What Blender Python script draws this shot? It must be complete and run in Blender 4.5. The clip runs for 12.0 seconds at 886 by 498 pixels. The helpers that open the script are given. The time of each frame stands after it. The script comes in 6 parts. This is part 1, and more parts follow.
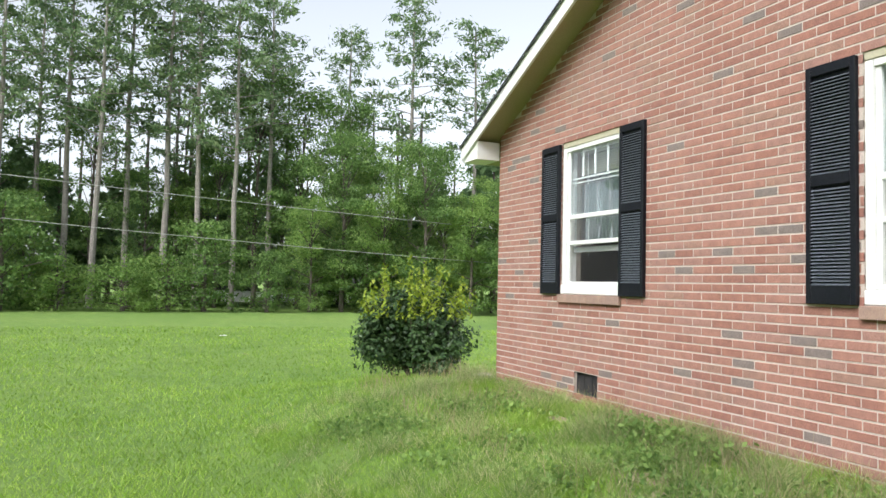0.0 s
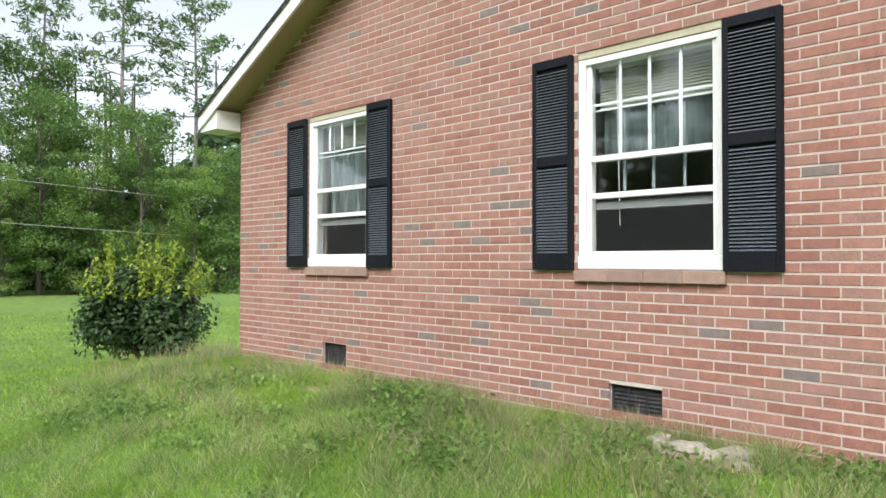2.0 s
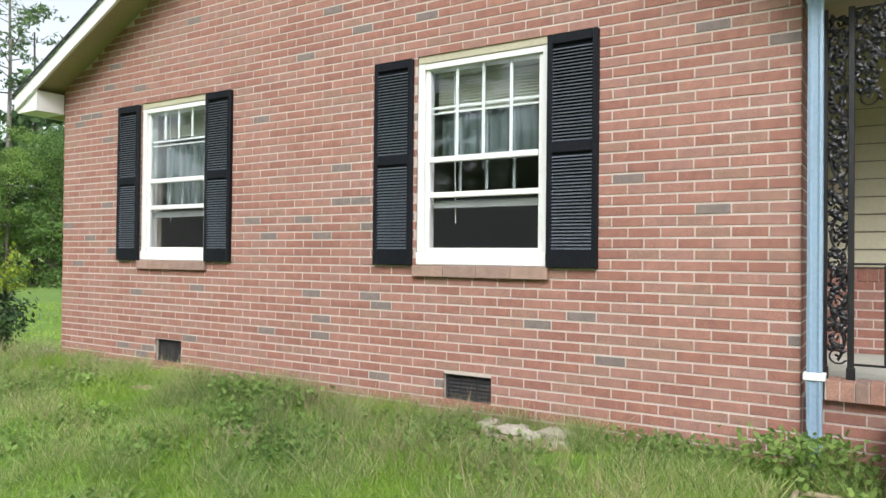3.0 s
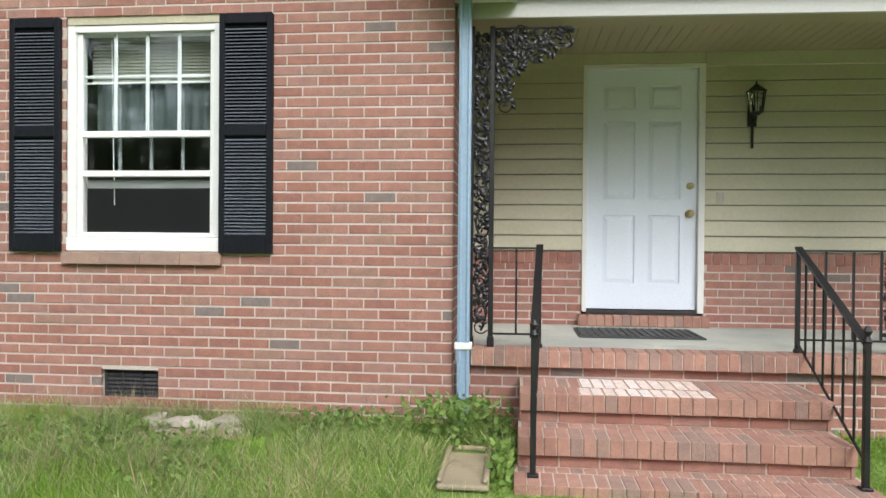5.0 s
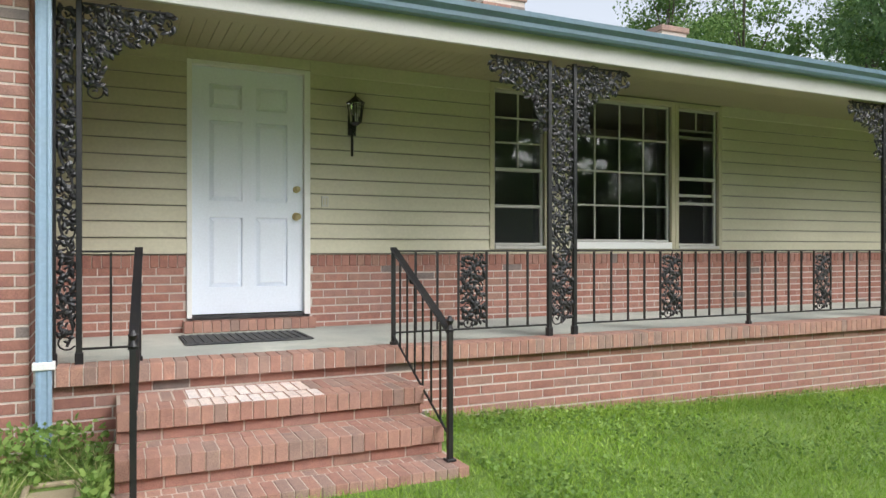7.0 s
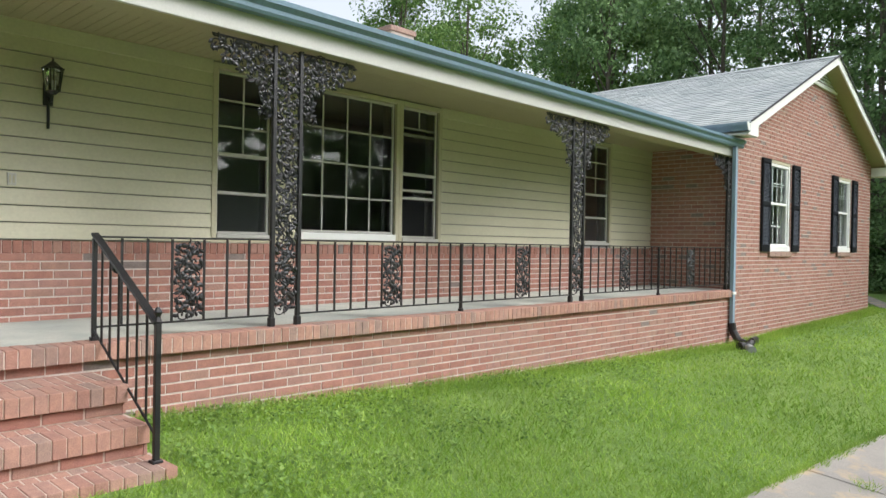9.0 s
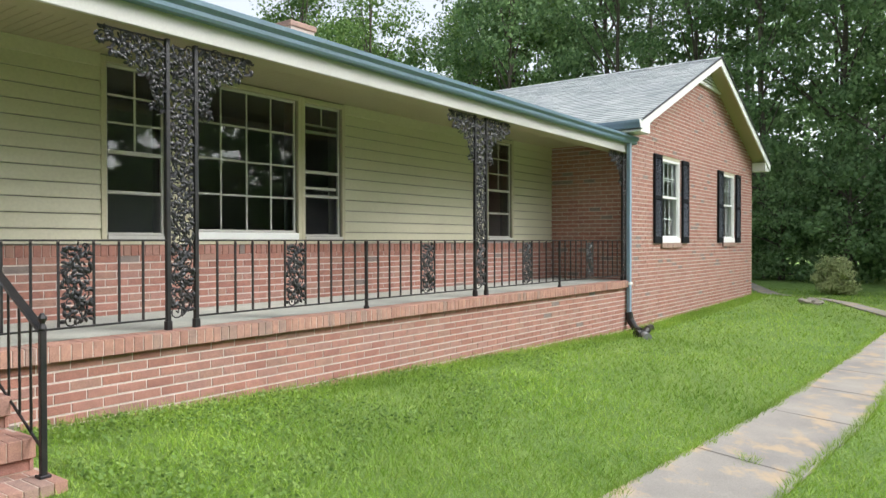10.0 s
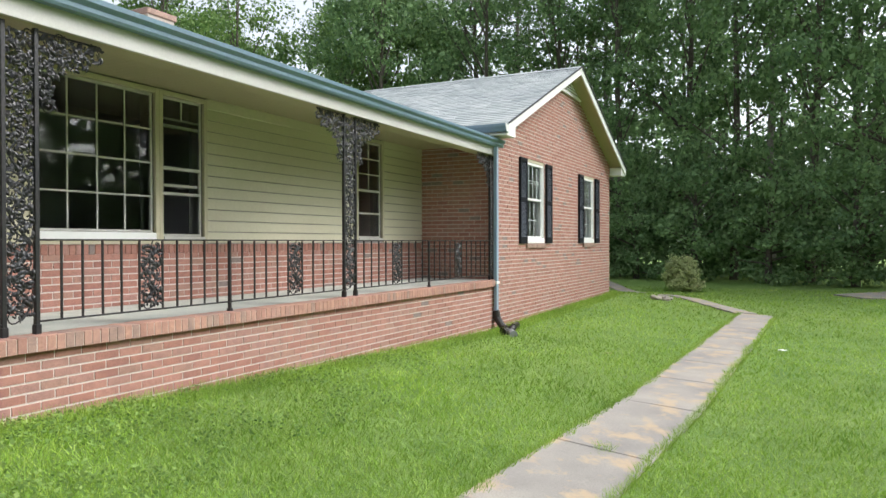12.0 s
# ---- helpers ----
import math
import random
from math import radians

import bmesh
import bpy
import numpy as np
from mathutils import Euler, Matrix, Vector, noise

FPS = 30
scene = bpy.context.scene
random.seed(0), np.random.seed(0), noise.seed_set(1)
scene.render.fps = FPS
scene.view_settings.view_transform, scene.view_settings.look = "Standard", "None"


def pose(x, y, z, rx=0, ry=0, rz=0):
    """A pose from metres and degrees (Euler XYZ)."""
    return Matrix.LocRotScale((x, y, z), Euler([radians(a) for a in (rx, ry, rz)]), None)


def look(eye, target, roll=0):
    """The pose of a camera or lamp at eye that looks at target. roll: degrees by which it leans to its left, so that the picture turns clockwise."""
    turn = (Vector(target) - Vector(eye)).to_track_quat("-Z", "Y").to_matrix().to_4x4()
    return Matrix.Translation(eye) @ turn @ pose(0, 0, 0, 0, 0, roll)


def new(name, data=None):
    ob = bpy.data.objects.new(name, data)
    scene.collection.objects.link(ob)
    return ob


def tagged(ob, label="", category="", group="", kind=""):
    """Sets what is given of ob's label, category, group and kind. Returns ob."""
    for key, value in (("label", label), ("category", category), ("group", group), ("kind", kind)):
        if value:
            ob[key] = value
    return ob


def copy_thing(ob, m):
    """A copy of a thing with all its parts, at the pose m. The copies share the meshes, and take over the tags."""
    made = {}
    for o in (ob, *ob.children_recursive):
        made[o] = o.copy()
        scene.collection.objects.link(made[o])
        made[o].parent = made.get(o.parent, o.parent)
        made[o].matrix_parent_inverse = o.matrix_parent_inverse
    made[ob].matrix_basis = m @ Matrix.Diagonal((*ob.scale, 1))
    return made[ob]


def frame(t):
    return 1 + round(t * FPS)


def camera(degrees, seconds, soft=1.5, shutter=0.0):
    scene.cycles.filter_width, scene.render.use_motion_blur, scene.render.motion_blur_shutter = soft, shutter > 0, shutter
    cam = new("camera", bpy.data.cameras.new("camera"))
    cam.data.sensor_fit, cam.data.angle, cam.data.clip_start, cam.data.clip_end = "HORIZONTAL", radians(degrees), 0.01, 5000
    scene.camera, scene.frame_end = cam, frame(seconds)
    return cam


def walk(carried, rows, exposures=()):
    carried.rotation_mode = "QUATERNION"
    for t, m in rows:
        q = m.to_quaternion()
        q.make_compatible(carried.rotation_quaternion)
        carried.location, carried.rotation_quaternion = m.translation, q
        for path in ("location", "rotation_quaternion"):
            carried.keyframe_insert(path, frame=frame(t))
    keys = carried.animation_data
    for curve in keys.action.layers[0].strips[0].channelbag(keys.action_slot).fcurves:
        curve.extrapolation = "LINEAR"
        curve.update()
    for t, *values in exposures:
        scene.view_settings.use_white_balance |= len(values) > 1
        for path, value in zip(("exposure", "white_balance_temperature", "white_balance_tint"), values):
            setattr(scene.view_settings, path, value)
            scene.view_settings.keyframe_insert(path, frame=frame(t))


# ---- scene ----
cam = camera(63.2, 12.0)
PATH = [
    (0, (0.379, -4.084, 1.172), (-1.451, -3.282, 1.27), 1.3),
    (0.5, (0.429, -4.125, 1.169), (-1.368, -3.251, 1.243), 1.3),
    (1, (0.395, -4.187, 1.173), (-1.288, -3.107, 1.214), 0.8),
    (1.5, (0.338, -4.269, 1.144), (-1.201, -2.992, 1.19), -0.1),
    (2, (0.343, -4.337, 1.151), (-1.062, -2.914, 1.188), 0.1),
    (2.5, (0.386, -4.369, 1.139), (-0.867, -2.811, 1.184), 0.6),
    (3, (0.464, -4.422, 1.161), (-0.608, -2.735, 1.184), 0.6),
    (3.5, (0.485, -4.51, 1.152), (-0.333, -2.685, 1.16), 0.35),
    (3.7, (0.500, -4.519, 1.15), (-0.241, -2.662, 1.153), 0.1),
    (5.3, (0.377, -4.518, 1.186), (0.348, -2.518, 1.173), 0.4),
    (5.5, (0.384, -4.503, 1.178), (0.475, -2.505, 1.174), 0.2),
    (6, (0.369, -4.468, 1.179), (0.694, -2.494, 1.185), -0.2),
    (6.5, (0.388, -4.443, 1.164), (0.995, -2.537, 1.176), -0.7),
    (7, (0.392, -4.428, 1.164), (1.232, -2.613, 1.163), 0.0),
    (7.5, (0.398, -4.432, 1.169), (1.425, -2.716, 1.164), 0.2),
    (7.7, (0.414, -4.445, 1.19), (1.508, -2.77, 1.183), 1.1),
    (9.3, (0.469, -4.459, 1.141), (1.962, -3.128, 1.122), 0.5),
    (9.5, (0.458, -4.473, 1.146), (1.987, -3.184, 1.126), 0.3),
    (10, (0.476, -4.488, 1.137), (2.074, -3.286, 1.116), -0.1),
    (10.5, (0.493, -4.496, 1.135), (2.17, -3.408, 1.102), -0.1),
    (11, (0.504, -4.506, 1.13), (2.244, -3.523, 1.076), 0.3),
    (11.5, (0.508, -4.509, 1.135), (2.28, -3.581, 1.096), 0.2),
    (12, (0.509, -4.511, 1.127), (2.293, -3.608, 1.108), -0.1),
]
walk(cam, [(t, look(eye, to, roll)) for t, eye, to, roll in PATH], [(0.0, 0.98, 6300, 10), (2.5, 0.88, 6300, 10), (5.5, 0.76, 6300, 10), (7.5, 0.80, 6300, 10), (9.5, 1.0, 6300, 10), (12.0, 1.07, 6300, 10)])

# ---- world and sun: bright overcast ----
world = bpy.data.worlds.new("world")
scene.world = world
world.use_nodes = True
wn, wl = world.node_tree.nodes, world.node_tree.links
wn.clear()
sky = wn.new("ShaderNodeTexSky")
sky.sky_type = 'NISHITA'
sky.sun_disc = False
sky.sun_elevation, sky.sun_rotation = radians(43), radians(152)
sky.dust_density, sky.air_density = 3.0, 1.0
hsv = wn.new("ShaderNodeHueSaturation")
hsv.inputs["Saturation"].default_value = 0.3
hsv.inputs["Value"].default_value = 1.0
bg = wn.new("ShaderNodeBackground")
bg.inputs["Strength"].default_value = 0.15
wout = wn.new("ShaderNodeOutputWorld")
wl.new(sky.outputs[0], hsv.inputs["Color"])
wl.new(hsv.outputs[0], bg.inputs["Color"])
wl.new(bg.outputs[0], wout.inputs["Surface"])
sun = new("sun", bpy.data.lights.new("sun", 'SUN'))
sun.data.energy, sun.data.angle, sun.data.color = 1.2, radians(32), (1.0, 0.985, 0.965)
sun.matrix_basis = look((13, -23.5, 25.0), (0, 0, 0))

# ---- materials ----


def nodes_of(name):
    m = bpy.data.materials.new(name)
    m.use_nodes = True
    n, l = m.node_tree.nodes, m.node_tree.links
    n.clear()
    out = n.new("ShaderNodeOutputMaterial")
    b = n.new("ShaderNodeBsdfPrincipled")
    l.new(b.outputs[0], out.inputs["Surface"])
    return m, n, l, b, out


def noise_node(n, l, scale, detail=4.0, stretch=None, rough=0.55):
    g = n.new("ShaderNodeNewGeometry")
    t = n.new("ShaderNodeTexNoise")
    t.inputs["Scale"].default_value, t.inputs["Detail"].default_value = scale, detail
    t.inputs["Roughness"].default_value = rough
    if stretch:
        mp = n.new("ShaderNodeMapping")
        mp.inputs["Scale"].default_value = stretch
        l.new(g.outputs["Position"], mp.inputs["Vector"])
        l.new(mp.outputs[0], t.inputs["Vector"])
    else:
        l.new(g.outputs["Position"], t.inputs["Vector"])
    return t


def ramp_node(n, l, source, stops):
    r = n.new("ShaderNodeValToRGB")
    e = r.color_ramp.elements
    while len(e) < len(stops):
        e.new(0.5)
    for i, (p, c) in enumerate(stops):
        e[i].position, e[i].color = p, (*c, 1)
    l.new(source, r.inputs[0])
    return r


def mixed(n, l, fac, a, b, mode='MIX'):
    x = n.new("ShaderNodeMix")
    x.data_type, x.blend_type = 'RGBA', mode
    for sock, v in ((x.inputs[0], fac), (x.inputs[6], a), (x.inputs[7], b)):
        if isinstance(v, (int, float)):
            sock.default_value = v
        elif isinstance(v, tuple):
            sock.default_value = (*v, 1)
        else:
            l.new(v, sock)
    return x.outputs[2]


def bump(n, l, b, height, strength, distance=0.01):
    p = n.new("ShaderNodeBump")
    p.inputs["Strength"].default_value, p.inputs["Distance"].default_value = strength, distance
    l.new(height, p.inputs["Height"])
    l.new(p.outputs[0], b.inputs["Normal"])


def piece_random(n, l):
    """A number for each piece, whether it is an object or an island of a joined mesh."""
    oi, g = n.new("ShaderNodeObjectInfo"), n.new("ShaderNodeNewGeometry")
    a, f = n.new("ShaderNodeMath"), n.new("ShaderNodeMath")
    a.operation, f.operation = 'ADD', 'FRACT'
    l.new(oi.outputs["Random"], a.inputs[0])
    l.new(g.outputs["Random Per Island"], a.inputs[1])
    l.new(a.outputs[0], f.inputs[0])
    return f.outputs[0]


def painted(name, base, rough=0.5, vary=0.12, scale=3.0, fine=60.0, bumps=0.1, metal=0.0, dirt=(0.25, 0.22, 0.16), dirty=0.15):
    m, n, l, b, _ = nodes_of(name)
    big, small = noise_node(n, l, scale), noise_node(n, l, fine, 3)
    dark = tuple(c * (1 - vary) for c in base)
    lite = tuple(min(1, c * (1 + vary)) for c in base)
    col = ramp_node(n, l, small.outputs[0], [(0.3, dark), (0.7, lite)])
    st = ramp_node(n, l, big.outputs[0], [(0.45, (0, 0, 0)), (0.8, (dirty, dirty, dirty))])
    l.new(mixed(n, l, st.outputs[0], col.outputs[0], dirt), b.inputs["Base Color"])
    b.inputs["Roughness"].default_value, b.inputs["Metallic"].default_value = rough, metal
    bump(n, l, b, small.outputs[0], bumps, 0.004)
    return m


def brick_material(name, tones):
    m, n, l, b, _ = nodes_of(name)
    r = piece_random(n, l)
    stops = [(i / len(tones), c) for i, c in enumerate(tones)]
    pick = ramp_node(n, l, r, stops)
    pick.color_ramp.interpolation = 'CONSTANT'
    grain, blot = noise_node(n, l, 170, 4), noise_node(n, l, 14, 4)
    g = ramp_node(n, l, grain.outputs[0], [(0.3, (0.72, 0.72, 0.72)), (0.7, (1.2, 1.2, 1.2))])
    q = ramp_node(n, l, blot.outputs[0], [(0.3, (0.82, 0.82, 0.84)), (0.75, (1.15, 1.12, 1.08))])
    c = mixed(n, l, 1.0, pick.outputs[0], g.outputs[0], 'MULTIPLY')
    c = mixed(n, l, 1.0, c, q.outputs[0], 'MULTIPLY')
    l.new(c, b.inputs["Base Color"])
    b.inputs["Roughness"].default_value = 0.9
    bump(n, l, b, grain.outputs[0], 0.5, 0.003)
    return m


R1, R2, R3, R4 = (0.343, 0.164, 0.126), (0.378, 0.193, 0.151), (0.318, 0.152, 0.119), (0.362, 0.200, 0.163)
GREY, BUFF = (0.227, 0.184, 0.168), (0.346, 0.201, 0.156)
M_BRICK = brick_material("brick_face", [R1, R2, R3, R4, R2, R1, BUFF, R3, R2, R1, R4, R2, R3, R1, R4, R2, BUFF, R1, R2, R3, R4, R2, R1, BUFF, R2, R1, R4, R2, GREY])
M_TREAD = brick_material("tread_brick", [(0.396, 0.221, 0.167), (0.423, 0.239, 0.180), (0.360, 0.194, 0.149), (0.396, 0.230, 0.180), (0.324, 0.216, 0.176)])
M_SILLBRICK = brick_material("sill_brick", [(0.34, 0.23, 0.185), (0.37, 0.25, 0.20), (0.33, 0.225, 0.185)])
M_MORTAR = painted("mortar", (0.559, 0.483, 0.428), 0.95, 0.16, 2.0, 90, 0.4, dirty=0.25)
M_STEPMORTAR = painted("step_mortar", (0.515, 0.414, 0.340), 0.95, 0.18, 2.0, 90, 0.4, dirty=0.25)
M_WHITE = painted("white_paint", (0.80, 0.80, 0.78), 0.45, 0.04, 4, 80, 0.05, dirty=0.08)
M_TRIM = painted("cream_trim", (0.50, 0.49, 0.46), 0.5, 0.05, 2.5, 60, 0.06, dirty=0.14)
# tan-cream, with yellow bounce and porch shade mixed into the colour
M_SOFFIT = painted("shaded_soffit_paint", (0.375, 0.340, 0.205), 0.6, 0.06, 2.0, 50, 0.06, dirty=0.2)
M_SIDING = painted("cream_siding", (0.565, 0.535, 0.400), 0.55, 0.05, 1.5, 40, 0.06, dirty=0.12)
M_CASING = painted("tan_casing", (0.50, 0.46, 0.33), 0.55, 0.08, 3, 60, 0.08, dirty=0.2)
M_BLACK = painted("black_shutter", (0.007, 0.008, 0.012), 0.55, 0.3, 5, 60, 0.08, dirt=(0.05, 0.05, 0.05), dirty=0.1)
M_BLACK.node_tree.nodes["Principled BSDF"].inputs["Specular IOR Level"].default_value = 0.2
# black slats, with the sky's sheen on them painted as a paler blue-grey
M_SLATSHEEN = painted("slat_sky_sheen", (0.12, 0.135, 0.165), 0.45, 0.3, 5, 60, 0.05, dirt=(0.06, 0.06, 0.06), dirty=0.2)
M_IRON = painted("wrought_iron", (0.012, 0.012, 0.014), 0.42, 0.4, 9, 120, 0.3, dirt=(0.08, 0.06, 0.05), dirty=0.25)
M_GUTTER = painted("gutter_blue", (0.15, 0.23, 0.295), 0.4, 0.10, 2.0, 40, 0.05, dirt=(0.16, 0.18, 0.18), dirty=0.25)
M_SPOUT = painted("downspout_blue", (0.27, 0.38, 0.50), 0.4, 0.07, 2.0, 40, 0.05, dirt=(0.3, 0.3, 0.28), dirty=0.25)
M_DOOR = painted("door_white", (0.800, 0.854, 0.945), 0.4, 0.03, 2, 60, 0.04, dirty=0.05)
M_BRASS = painted("brass", (0.56, 0.46, 0.26), 0.28, 0.1, 20, 100, 0.05, metal=1.0, dirty=0.1)
M_MAT = painted("rubber_mat", (0.05, 0.052, 0.055), 0.9, 0.4, 8, 140, 0.6, dirt=(0.2, 0.18, 0.15), dirty=0.3)
M_DARK = painted("dark_metal", (0.03, 0.03, 0.032), 0.6, 0.3, 10, 90, 0.3, dirt=(0.12, 0.1, 0.08), dirty=0.4)
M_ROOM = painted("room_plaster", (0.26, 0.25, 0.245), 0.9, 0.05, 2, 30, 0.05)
M_BLIND = painted("window_blind", (0.42, 0.42, 0.33), 0.7, 0.05, 3, 50, 0.05)
M_CURTAIN = painted("curtain_cloth", (0.30, 0.335, 0.335), 0.9, 0.06, 3, 90, 0.1)
M_DULLGREY = painted("insect_screen", (0.30, 0.31, 0.32), 0.7, 0.1, 3, 300, 0.2)
M_PIPE = painted("black_pipe", (0.015, 0.015, 0.016), 0.35, 0.3, 8, 60, 0.1, dirt=(0.2, 0.17, 0.12), dirty=0.25)
M_STONE = painted("pale_stone", (0.36, 0.33, 0.27), 0.9, 0.25, 7, 50, 0.6, dirt=(0.2, 0.17, 0.12), dirty=0.5)
M_PINEBARK = painted("pine_bark", (0.26, 0.235, 0.21), 0.95, 0.35, 3, 18, 0.8, dirt=(0.38, 0.35, 0.31), dirty=0.6)
M_BARK = painted("bark", (0.11, 0.092, 0.075), 0.95, 0.4, 3, 18, 0.8, dirt=(0.2, 0.18, 0.15), dirty=0.5)
M_CAR = painted("car_white", (0.7, 0.7, 0.72), 0.3, 0.03, 2, 30, 0.02)
M_TYRE = painted("tyre", (0.02, 0.02, 0.02), 0.85, 0.2, 5, 60, 0.3)
M_CABLE = painted("cable", (0.36, 0.36, 0.34), 0.6, 0.1, 3, 30, 0.0)


def glass_material():
    m, n, l, b, _ = nodes_of("window_glass")
    b.inputs["Base Color"].default_value = (0.86, 0.92, 0.92, 1)
    b.inputs["Roughness"].default_value = 0.015
    b.inputs["IOR"].default_value = 1.5
    b.inputs["Transmission Weight"].default_value = 1.0
    w = noise_node(n, l, 1.6, 2)
    bump(n, l, b, w.outputs[0], 0.05, 0.02)
    return m


M_GLASS = glass_material()


def mesh_screen_material():
    """Fine insect mesh: mostly open, partly grey wire."""
    m, n, l, b, out = nodes_of("screen_mesh")
    b.inputs["Base Color"].default_value = (0.22, 0.23, 0.24, 1)
    b.inputs["Roughness"].default_value = 0.8
    t, s = n.new("ShaderNodeBsdfTransparent"), n.new("ShaderNodeMixShader")
    s.inputs[0].default_value = 0.035
    l.new(t.outputs[0], s.inputs[1])
    l.new(b.outputs[0], s.inputs[2])
    l.new(s.outputs[0], out.inputs["Surface"])
    return m


M_MESH = mesh_screen_material()


def foliage(name, tones, gloss=0.5, through_light=0.3):
    m, n, l, b, out = nodes_of(name)
    r = piece_random(n, l)
    pick = ramp_node(n, l, r, [(i / max(1, len(tones) - 1), c) for i, c in enumerate(tones)])
    patch = noise_node(n, l, 0.45, 3)
    q = ramp_node(n, l, patch.outputs[0], [(0.3, (0.72, 0.78, 0.72)), (0.7, (1.32, 1.28, 1.15))])
    c = mixed(n, l, 1.0, pick.outputs[0], q.outputs[0], 'MULTIPLY')
    l.new(c, b.inputs["Base Color"])
    b.inputs["Roughness"].default_value = gloss
    b.inputs["Specular IOR Level"].default_value = 0.22
    t, s = n.new("ShaderNodeBsdfTranslucent"), n.new("ShaderNodeMixShader")
    l.new(c, t.inputs["Color"])
    s.inputs[0].default_value = through_light
    l.new(b.outputs[0], s.inputs[1])
    l.new(t.outputs[0], s.inputs[2])
    l.new(s.outputs[0], out.inputs["Surface"])
    return m


# needles lightened towards grey-green: distance haze is in the colour
M_PINE = foliage("pine_needles", [(0.113, 0.184, 0.102), (0.173, 0.257, 0.131), (0.240, 0.319, 0.168)], 0.7, 0.4)
M_LEAF = foliage("broad_leaves", [(0.095, 0.173, 0.060), (0.156, 0.261, 0.083), (0.237, 0.345, 0.120)], 0.6, 0.45)
M_LEAF2 = foliage("shrub_leaves", [(0.139, 0.234, 0.068), (0.214, 0.336, 0.098), (0.302, 0.420, 0.134)], 0.6, 0.45)
# both woods greens are bluer than M_LEAF, with haze mixed in
M_DEEP = foliage("hazy_deep_leaves", [(0.090, 0.150, 0.075), (0.140, 0.230, 0.105), (0.195, 0.295, 0.140)], 0.7, 0.35)
M_SHADELEAF = foliage("hazy_woods_leaves", [(0.115, 0.195, 0.095), (0.190, 0.300, 0.142), (0.270, 0.390, 0.190)], 0.7, 0.4)
M_HOLLY = foliage("glossy_dark_leaves", [(0.026, 0.055, 0.024), (0.045, 0.085, 0.032), (0.075, 0.125, 0.048)], 0.3, 0.15)
M_SHOOT = foliage("yellow_green_shoots", [(0.20, 0.28, 0.03), (0.30, 0.38, 0.05), (0.38, 0.44, 0.08)], 0.45, 0.35)
M_DRYBUSH = foliage("grey_green_leaves", [(0.30, 0.36, 0.17), (0.41, 0.46, 0.23), (0.54, 0.56, 0.32)], 0.6, 0.3)
M_BLADE = foliage("grass_blades", [(0.190, 0.320, 0.050), (0.250, 0.410, 0.066), (0.310, 0.460, 0.088), (0.390, 0.500, 0.136)], 0.55, 0.4)
M_SEED = foliage("seed_heads", [(0.33, 0.27, 0.17), (0.42, 0.34, 0.24), (0.50, 0.42, 0.28)], 0.8, 0.4)
M_WEED = foliage("long_grass", [(0.127, 0.210, 0.079), (0.240, 0.361, 0.119), (0.341, 0.455, 0.172), (0.468, 0.525, 0.251), (0.632, 0.571, 0.383)], 0.7, 0.5)


def lawn_material():
    m, n, l, b, _ = nodes_of("lawn")
    fine, mid, big = noise_node(n, l, 45, 5, None, 0.7), noise_node(n, l, 2.2, 4), noise_node(n, l, 0.16, 3)
    c1 = ramp_node(n, l, fine.outputs[0], [(0.25, (0.092, 0.152, 0.030)), (0.5, (0.173, 0.288, 0.057)), (0.75, (0.271, 0.402, 0.097))])
    c2 = ramp_node(n, l, mid.outputs[0], [(0.3, (0.82, 0.88, 0.8)), (0.7, (1.18, 1.12, 1.1))])
    c3 = ramp_node(n, l, big.outputs[0], [(0.35, (0.9, 0.95, 0.9)), (0.65, (1.12, 1.05, 1.1))])
    c = mixed(n, l, 1.0, c1.outputs[0], c2.outputs[0], 'MULTIPLY')
    c = mixed(n, l, 1.0, c, c3.outputs[0], 'MULTIPLY')
    bare = noise_node(n, l, 1.1, 5)
    f = ramp_node(n, l, bare.outputs[0], [(0.70, (0, 0, 0)), (0.78, (0.8, 0.8, 0.8))])
    c = mixed(n, l, f.outputs[0], c, (0.26, 0.20, 0.11))
    l.new(c, b.inputs["Base Color"])
    b.inputs["Roughness"].default_value = 0.95
    bump(n, l, b, fine.outputs[0], 0.9, 0.04)
    return m


M_LAWN = lawn_material()


def concrete_material(name, base, stain):
    m, n, l, b, _ = nodes_of(name)
    fine, big, spot = noise_node(n, l, 120, 4), noise_node(n, l, 1.3, 5), noise_node(n, l, 3.1, 5, None, 0.65)
    c1 = ramp_node(n, l, fine.outputs[0], [(0.3, tuple(0.8 * v for v in base)), (0.7, tuple(1.12 * v for v in base))])
    c2 = ramp_node(n, l, big.outputs[0], [(0.3, (0.72, 0.73, 0.75)), (0.7, (1.15, 1.13, 1.1))])
    f = ramp_node(n, l, spot.outputs[0], [(0.52, (0, 0, 0)), (0.62, (0.8, 0.8, 0.8))])
    c = mixed(n, l, 1.0, c1.outputs[0], c2.outputs[0], 'MULTIPLY')
    l.new(mixed(n, l, f.outputs[0], c, stain), b.inputs["Base Color"])
    b.inputs["Roughness"].default_value = 0.9
    bump(n, l, b, fine.outputs[0], 0.35, 0.004)
    return m


M_CONCRETE = concrete_material("old_concrete", (0.335, 0.31, 0.275), (0.47, 0.35, 0.22))
M_SLAB = concrete_material("porch_slab", (0.46, 0.47, 0.42), (0.36, 0.38, 0.34))
M_DIRT = concrete_material("bare_dirt", (0.306, 0.246, 0.162), (0.230, 0.178, 0.111))
M_SPLASH = concrete_material("splash_block", (0.36, 0.30, 0.20), (0.24, 0.20, 0.13))


